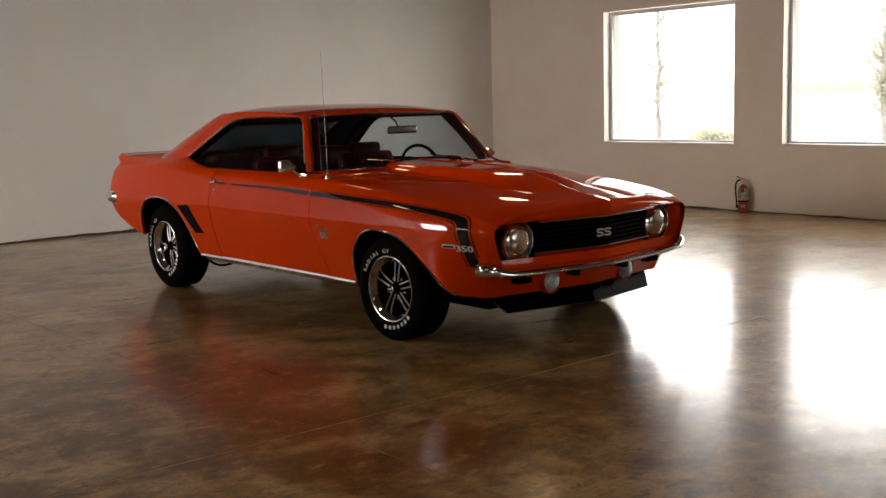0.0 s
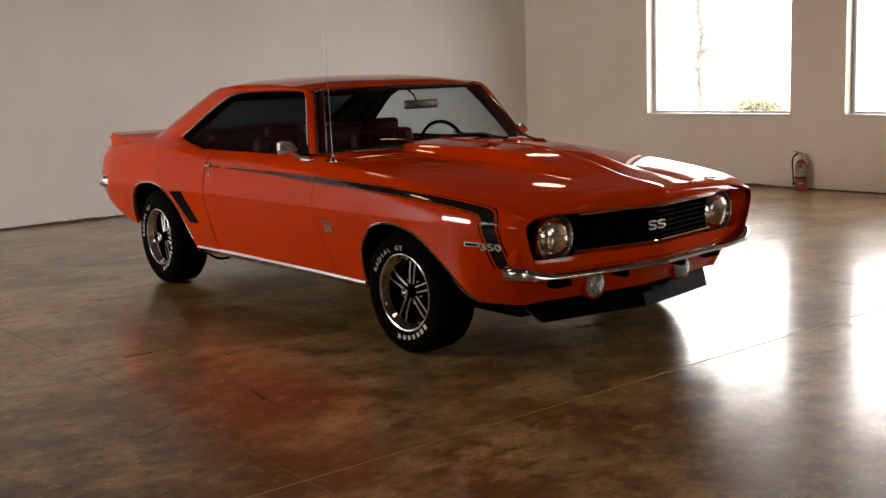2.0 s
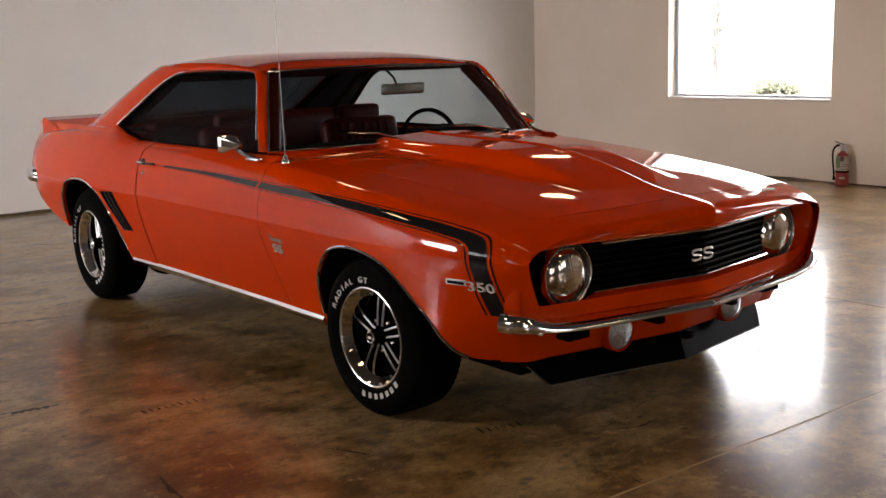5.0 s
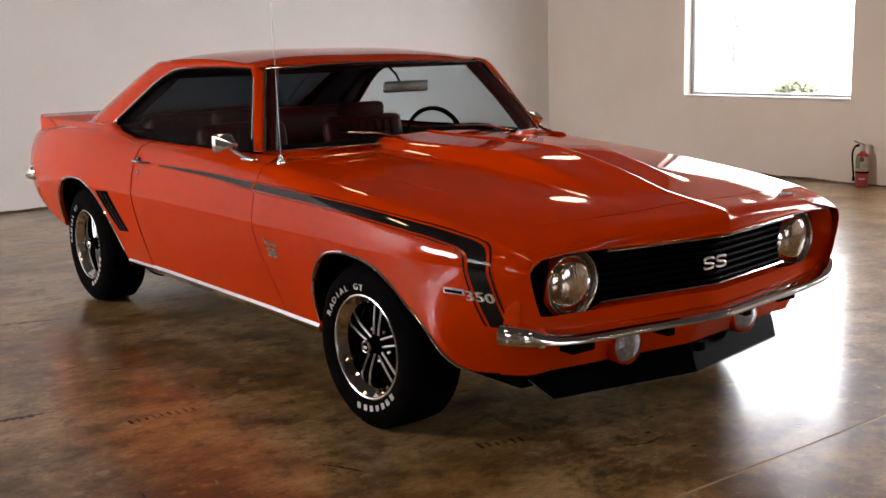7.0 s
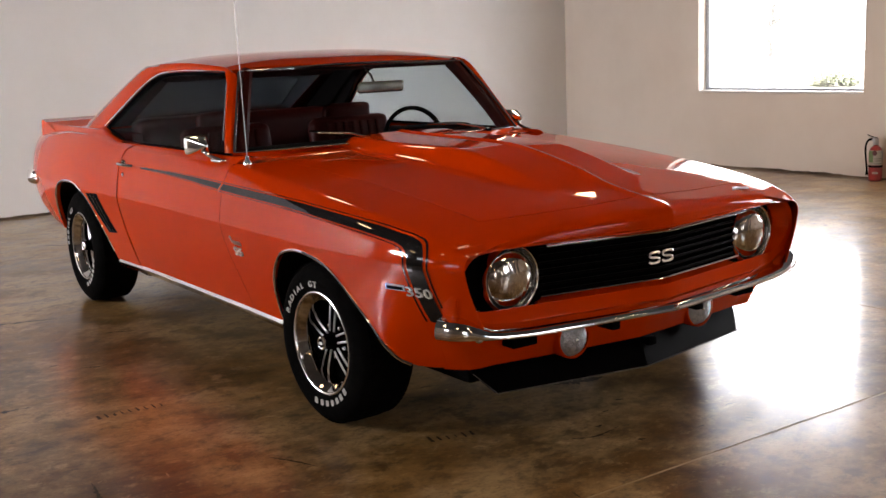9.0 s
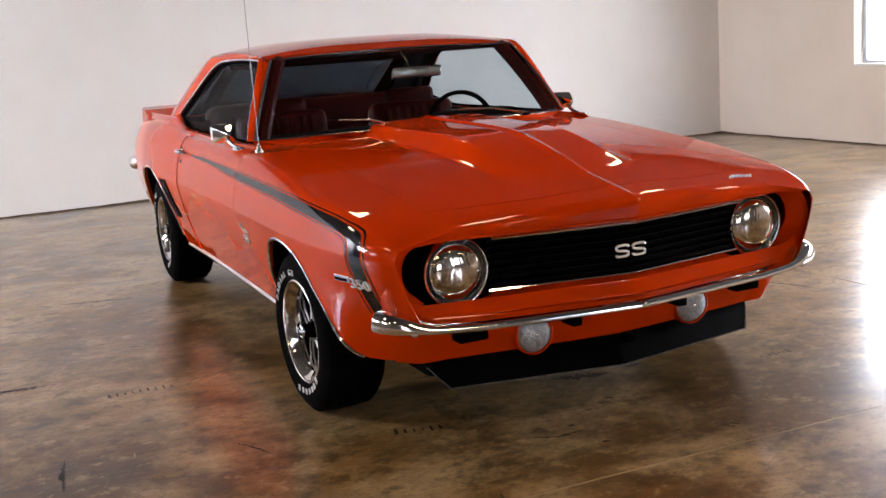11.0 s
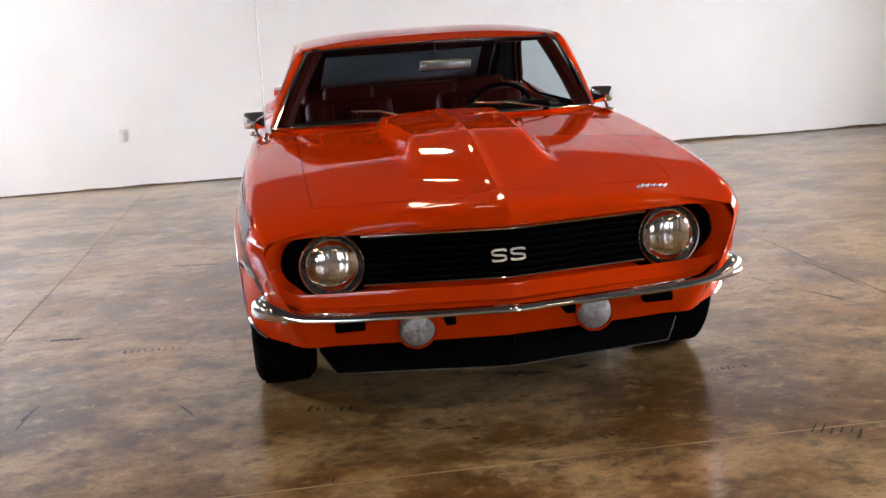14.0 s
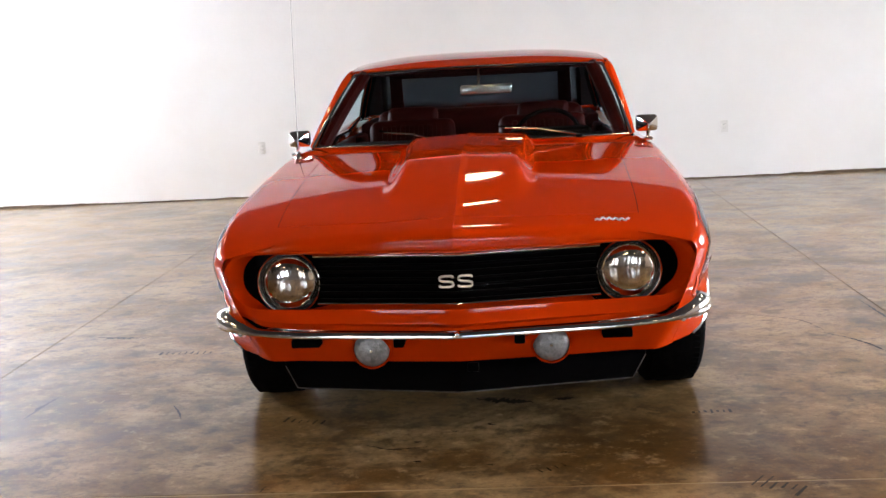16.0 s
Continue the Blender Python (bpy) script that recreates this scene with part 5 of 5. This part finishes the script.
def extinguisher(x, y):
    """Fire extinguisher: cylinder, printed label, valve with two levers, gauge, hose and nozzle."""
    e = thing("fire_extinguisher", "small red fire extinguisher with printed label standing by the wall", "fire extinguisher", at=(x, y, 0))
    make("cylinder", *lathe([(0.0, 0.0), (0.050, 0.0), (0.058, 0.010), (0.058, 0.245), (0.054, 0.272), (0.040, 0.295), (0.022, 0.308), (0.018, 0.325), (0.0, 0.326)], 36, "z"), RED, e)
    lab = make("label", *lathe([(0.0586, 0.142), (0.0586, 0.246), (0.0548, 0.272)], 36, "z", arc=(radians(105), radians(300))), LABEL_CREAM, e, "pale printed label round the upper half")
    make("label_field", *lathe([(0.0592, 0.168), (0.0592, 0.246), (0.0556, 0.268)], 18, "z", arc=(radians(138), radians(194))), LABEL_PAPER, lab, "green printed field")
    for z in (0.152, 0.178, 0.196):
        make("label_line", *lathe([(0.0592, z), (0.0592, z + 0.006)], 18, "z", arc=(radians(202), radians(272))), LABEL_INK, lab)
    make("strap", *lathe([(0.0585, 0.122), (0.0605, 0.124), (0.0605, 0.138), (0.0585, 0.140)], 36, "z"), BLACK, e, "black strap round the middle")
    make("sticker", *lathe([(0.0588, 0.066), (0.0588, 0.084)], 12, "z", arc=(radians(186), radians(236))), LABEL_CREAM, e, "small pale sticker")
    make("inspection_tag", *lathe([(0.0, -0.004), (0.021, -0.004), (0.023, 0.0), (0.021, 0.004), (0.0, 0.004)], 20, "x", (-0.060, -0.030, 0.250)), LABEL_RED, e, "round dark red tag")
    make("collar", *lathe([(0.021, 0.318), (0.024, 0.324), (0.024, 0.345), (0.015, 0.352), (0.0, 0.352)], 20, "z"), STEEL, e)
    part("valve", box(-0.014, 0.014, -0.018, 0.018, 0.345, 0.376, 0.004), STEEL, e)
    make("lever", *tube([(0.0, -0.01, 0.378), (0.0, 0.035, 0.386), (0.0, 0.085, 0.402)], 0.008, 6, 0.45), BLACK, e)
    make("carry_handle", *tube([(0.0, -0.008, 0.362), (0.0, 0.04, 0.357), (0.0, 0.085, 0.352)], 0.008, 6, 0.45), BLACK, e)
    make("pull_pin", *tube([(-0.03, 0.012, 0.383), (0.02, 0.012, 0.383)], 0.0025, 5), STEEL, e)
    make("gauge", *lathe([(0.0, -0.034), (0.016, -0.034), (0.018, -0.028), (0.018, -0.018)], 18, "x", (0, 0, 0.362)), STEEL, e)
    hose = make("hose", *tube(path([(0.0, 0.018, 0.364), (0.0, 0.060, 0.365), (-0.02, 0.085, 0.32), (-0.03, 0.082, 0.24), (-0.03, 0.072, 0.16), (-0.028, 0.066, 0.10)], 24), 0.0085, 8), BLACK, e, "black rubber hose")
    make("nozzle", *lathe([(0.006, 0.10), (0.010, 0.085), (0.013, 0.05), (0.011, 0.05), (0.0, 0.07)], 14, "z", (-0.028, 0.066, 0)), BLACK, hose)
    return e


extinguisher(5.985, 1.02)



def outlet(x, z):
    o = thing("wall_outlet", "white double wall outlet on the painted wall", "outlet", "outlets of the back wall", at=(x, Y_BACK, z))
    part("cover_plate", box(-0.035, 0.035, -0.007, 0.001, -0.057, 0.057, 0.003), PLATE, o)
    for dz in (-0.02, 0.02):
        sock = part("socket", box(-0.017, 0.017, -0.010, -0.006, dz - 0.014, dz + 0.014, 0.003), PLATE, o)
        for dx in (-0.006, 0.006):
            part("slot", box(dx - 0.0012, dx + 0.0012, -0.0106, -0.0095, dz - 0.005, dz + 0.006), BLACK, sock)
    return o


outlet(-2.32, 0.50)
outlet(2.24, 0.50)

# ---- marks on the floor ----
SCUFF = material("scuff_and_shadow", (0.009, 0.0065, 0.0045), 0.40, 0, 0, 0.5, 30, spec=0.12)


def tread_print(x, y, angle, count, pitch, length, width, seed):
    """A row of short dark tyre prints on the concrete."""
    rnd = random.Random(seed)
    m = pose(x, y, 0, 0, 0, angle)
    bits = []
    for k in range(count):
        u, w, l = (k - count / 2) * pitch, width * rnd.uniform(0.5, 1.3), length * rnd.uniform(0.4, 1.0)
        d = rnd.uniform(-0.2, 0.2) * length
        sk = rnd.uniform(-0.3, 0.3) * width
        pts = [(u - w, d - l, 0.0008), (u + w, d - l + sk, 0.0008), (u + w * 0.6 + sk, d + l, 0.0008), (u - w * 0.8 + sk, d + l - sk, 0.0008)]
        bits.append(([tuple(m @ Vector(p)) for p in pts], [(0, 1, 2, 3)]))
    ob = make("tyre_print", *join(*bits), SCUFF)
    ob.parent = floor
    return tagged(ob, "dark tyre print on the concrete", kind="stuff")


def streak(points, width, seed, mat=SCUFF, label="dark scuff and shadow marks on the concrete"):
    """A thin ragged dark streak or crack."""
    rnd = random.Random(seed)
    rows = []
    line = path([(x, y, 0.0009) for x, y in points], 26)
    for i, p in enumerate(line):
        d = (line[min(i + 1, 26)] - line[max(i - 1, 0)]).normalized()
        w = width * rnd.uniform(0.25, 1.0) * math.sin(math.pi * (i + 0.6) / 27.4)
        o = rnd.uniform(-0.3, 0.3) * width
        rows.append([(p.x - d.y * (w + o), p.y + d.x * (w + o), 0.0009), (p.x + d.y * (w - o), p.y - d.x * (w - o), 0.0009)])
    ob = make("scuff", *sheet(rows), mat)
    ob.parent = floor
    return tagged(ob, label)


for k, q in enumerate(((-1.36, -0.735, 0, 9, 0.03, 0.030, 0.006), (0.97, -2.50, -35, 6, 0.028, 0.055, 0.005), (0.89, -1.80, 0, 7, 0.022, 0.022, 0.005), (-0.60, -1.78, -15, 6, 0.03, 0.028, 0.005), (-1.80, -0.41, -8, 5, 0.03, 0.016, 0.010), (0.30, -2.30, 30, 4, 0.03, 0.02, 0.004))):
    tread_print(*q, 20 + k)
# the second streak, by the rear wheel, is a painted shadow smudge
for k, (pts, w) in enumerate(((((-1.95, -0.37), (-1.82, -0.40), (-1.66, -0.42)), 0.016), (((-1.54, 1.17), (-1.33, 1.10), (-1.10, 1.03)), 0.020), (((1.55, -0.74), (1.67, -0.91), (1.75, -1.16)), 0.009), (((1.90, -0.10), (1.915, -0.5), (1.92, -0.9)), 0.010),
                              (((0.02, -1.56), (0.12, -1.60), (0.24, -1.63)), 0.040), (((0.31, -1.60), (0.36, -1.60), (0.40, -1.585)), 0.024), (((0.07, -1.86), (0.08, -1.87), (0.10, -1.875)), 0.010), (((-0.17, -2.22), (-0.155, -2.22), (-0.14, -2.225)), 0.010),
                              (((-0.35, -2.05), (-0.25, -2.1), (-0.12, -2.08)), 0.006), (((-2.6, 1.9), (-2.2, 2.0), (-1.7, 1.95)), 0.014), (((2.6, 0.4), (3.2, 0.7), (3.9, 0.6)), 0.012), (((1.2, -0.3), (1.5, -0.5), (1.58, -0.72)), 0.005),
                              (((-1.75, -1.66), (-1.74, -1.5), (-1.72, -1.36)), 0.012), (((-1.19, -1.53), (-1.14, -1.62), (-1.10, -1.72)), 0.006), (((-0.185, -2.03), (-0.17, -2.035), (-0.155, -2.03)), 0.009), (((0.075, -2.26), (0.09, -2.265), (0.105, -2.26)), 0.007),
                              (((0.315, -2.175), (0.34, -2.17), (0.37, -2.175)), 0.007), (((-0.06, -1.93), (-0.04, -1.935), (-0.025, -1.93)), 0.006), (((-0.63, -2.45), (-0.625, -2.42), (-0.62, -2.40)), 0.005), (((-0.53, 3.54), (-0.47, 3.46), (-0.40, 3.37)), 0.020),
                              (((-1.12, 0.57), (-1.0, 0.53), (-0.90, 0.48)), 0.009), (((-0.40, -1.25), (-0.37, -1.25), (-0.33, -1.26)), 0.008), (((-1.44, 0.12), (-1.42, 0.122), (-1.39, 0.118)), 0.010), (((-1.34, 0.01), (-1.27, -0.03), (-1.22, -0.02)), 0.009), (((-2.30, -1.61), (-2.24, -1.60), (-2.18, -1.57)), 0.008))):
    streak(pts, w, 40 + k)
rnd = random.Random(77)
for k in range(22):
    x, y, a, l = rnd.gauss(-1.78, 0.16), rnd.gauss(-1.62, 0.16), rnd.gauss(0.9, 0.35), rnd.uniform(0.015, 0.05)
    streak(((x, y), (x + l * math.cos(a) * 0.5, y + l * math.sin(a) * 0.52), (x + l * math.cos(a), y + l * math.sin(a))), rnd.uniform(0.002, 0.005), 90 + k, FILLER, "pale scratch on the concrete")
for k in range(26):
    x, y, a, l = rnd.gauss(-2.42, 0.17), rnd.gauss(-1.62, 0.13), rnd.gauss(0.4, 0.5), rnd.uniform(0.012, 0.045)
    streak(((x, y), (x + l * math.cos(a) * 0.5, y + l * math.sin(a) * 0.52), (x + l * math.cos(a), y + l * math.sin(a))), rnd.uniform(0.003, 0.007), 130 + k)

# ---- outside the windows ----
GRASS = material("pale_gravel", (0.55, 0.54, 0.47), 0.9, 0, 0, 0.15, 0.8, 0.4, 30)
# bark, leaves and far walls are paled to carry the outdoor glare
BARK = material("washed_out_bark", (0.52, 0.50, 0.48), 0.85, 0, 0, 0.4, 8, 0.5, 40)
LEAF = material("washed_out_leaves", (0.66, 0.70, 0.52), 0.7, 0, 0, 0.5, 3)
FAR_WALL = material("washed_out_wall", (0.80, 0.78, 0.76), 0.9, 0, 0, 0.1, 0.5)
FAR_RED = material("washed_out_red", (0.74, 0.50, 0.46), 0.9, 0, 0, 0.2, 0.5)
tagged(part("ground", box(X_RIGHT + 0.3, 260, -200, 200, -0.5, -0.25), GRASS, None), "pale sunlit gravel outside the windows", "ground", "", "structure")
tagged(part("ground_left", box(-260, X_LEFT - 0.3, -200, 200, -0.5, -0.25), GRASS, None), "pale sunlit gravel outside the windows", "ground", "", "structure")
SKY_GLOW = emitter("white_overcast", (0.93, 0.97, 1.0), 1.4)
bd = make("backdrop", *lathe([(90, -5), (90, 60)], 24, "z", arc=(radians(-75), radians(75))), SKY_GLOW)
tagged(bd, "white overcast sky far beyond the windows", "sky", "", "structure")
bd2 = make("backdrop_left", *lathe([(90, -5), (90, 60)], 24, "z", arc=(radians(105), radians(255))), SKY_GLOW)
tagged(bd2, "white overcast sky far beyond the windows", "sky", "", "structure")


def tree(x, y, h, seed, leafy):
    """A slender young tree: tapered stem, limbs that fork, and small leaves."""
    rnd = random.Random(seed)
    t = thing("tree", "slender young tree with thin bare limbs and sparse leaves", "tree", "trees outside", at=(x, y, -0.25))
    pts = [Vector((0, 0, 0))]
    for k in range(8):
        pts.append(pts[-1] + Vector((rnd.uniform(-0.06, 0.06), rnd.uniform(-0.08, 0.08), h / 8)))
    make("trunk", *tube(pts, [0.11 - 0.011 * k for k in range(9)], 8), BARK, t)
    tips, limbs = [], []
    for k in range(70):
        i = rnd.randint(1, 7)
        p = pts[i].lerp(pts[i + 1], rnd.random())
        a, up = rnd.uniform(0, 6.28), rnd.uniform(0.2, 1.1)
        d = Vector((math.cos(a), math.sin(a), up)).normalized()
        ln_ = rnd.uniform(0.25, 0.8) * (1.1 - i / 10)
        q = [p, p + d * ln_ * 0.5 + Vector((0, 0, 0.05)), p + d * ln_ + Vector((0, 0, 0.16))]
        limbs.append(tube(q, [0.034, 0.022, 0.008], 5))
        for m in range(3):
            b = q[1].lerp(q[2], rnd.random())
            e = b + Vector((rnd.uniform(-0.3, 0.3), rnd.uniform(-0.3, 0.3), rnd.uniform(0, 0.35)))
            limbs.append(tube([b, e], [0.012, 0.005], 4))
            tips += [b, e, b.lerp(e, 0.5)]
    make("limbs", *join(*limbs), BARK, t)
    leaves = []
    for p in tips:
        for m in range(leafy):
            c = p + Vector((rnd.gauss(0, 0.12), rnd.gauss(0, 0.12), rnd.gauss(0, 0.12)))
            u = Vector((rnd.gauss(0, 1), rnd.gauss(0, 1), rnd.gauss(0, 1))).normalized() * 0.045
            w = u.orthogonal().normalized() * 0.022
            leaves.append(([c - u, c + w, c + u, c - w], [(0, 1, 2, 3)]))
    make("crown", *join(*leaves), LEAF, t)
    return t


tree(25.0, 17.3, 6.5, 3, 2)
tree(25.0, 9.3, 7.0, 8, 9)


def shrub(x, y, r, seed):
    rnd = random.Random(seed)
    t = thing("shrub", "low pale green shrub on the gravel", "shrub", "shrubs outside", at=(x, y, -0.25))
    stems, leaves = [], []
    for k in range(60):
        a, e = rnd.uniform(0, 6.28), rnd.uniform(0.3, 1.4)
        d = Vector((math.cos(a) * math.cos(e), math.sin(a) * math.cos(e), math.sin(e) * 0.8)) * r * rnd.uniform(0.6, 1.0)
        stems.append(tube([Vector((0, 0, 0)), d * 0.6, d], [0.012, 0.008, 0.003], 4))
        for m in range(18):
            c = d * rnd.uniform(0.45, 1.05) + Vector((rnd.gauss(0, 0.06), rnd.gauss(0, 0.06), rnd.gauss(0, 0.06)))
            u = Vector((rnd.gauss(0, 1), rnd.gauss(0, 1), rnd.gauss(0, 1))).normalized() * 0.06
            w = u.orthogonal().normalized() * 0.03
            leaves.append(([c - u, c + w, c + u, c - w], [(0, 1, 2, 3)]))
    make("stems", *join(*stems), BARK, t)
    make("foliage", *join(*leaves), LEAF, t)


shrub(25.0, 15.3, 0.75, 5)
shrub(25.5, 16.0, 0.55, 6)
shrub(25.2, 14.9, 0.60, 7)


def far_building(x, y0, y1):
    """A low building with a red band, both paled for glare, a flat roof and a row of windows."""
    b = thing("building", "low building with a red band, washed out by glare, beyond the gravel", "building", at=(x, (y0 + y1) / 2, -0.25))
    w = (y1 - y0) / 2
    wall = part("wall", box(0, 8, -w, w, 0, 3.4), FAR_WALL, b)
    part("red_band", box(-0.06, -0.002, -w + 0.1, w - 0.1, 1.55, 2.65, 0.02), FAR_RED, wall, "red band washed out by glare")
    part("roof", box(-0.3, 8.3, -w - 0.3, w + 0.3, 3.402, 3.6, 0.04), FAR_WALL, b)
    for k in range(3):
        part("window", box(-0.03, -0.002, -w + 0.8 + k * 1.7, -w + 1.8 + k * 1.7, 0.35, 1.3, 0.02), PANE, wall)


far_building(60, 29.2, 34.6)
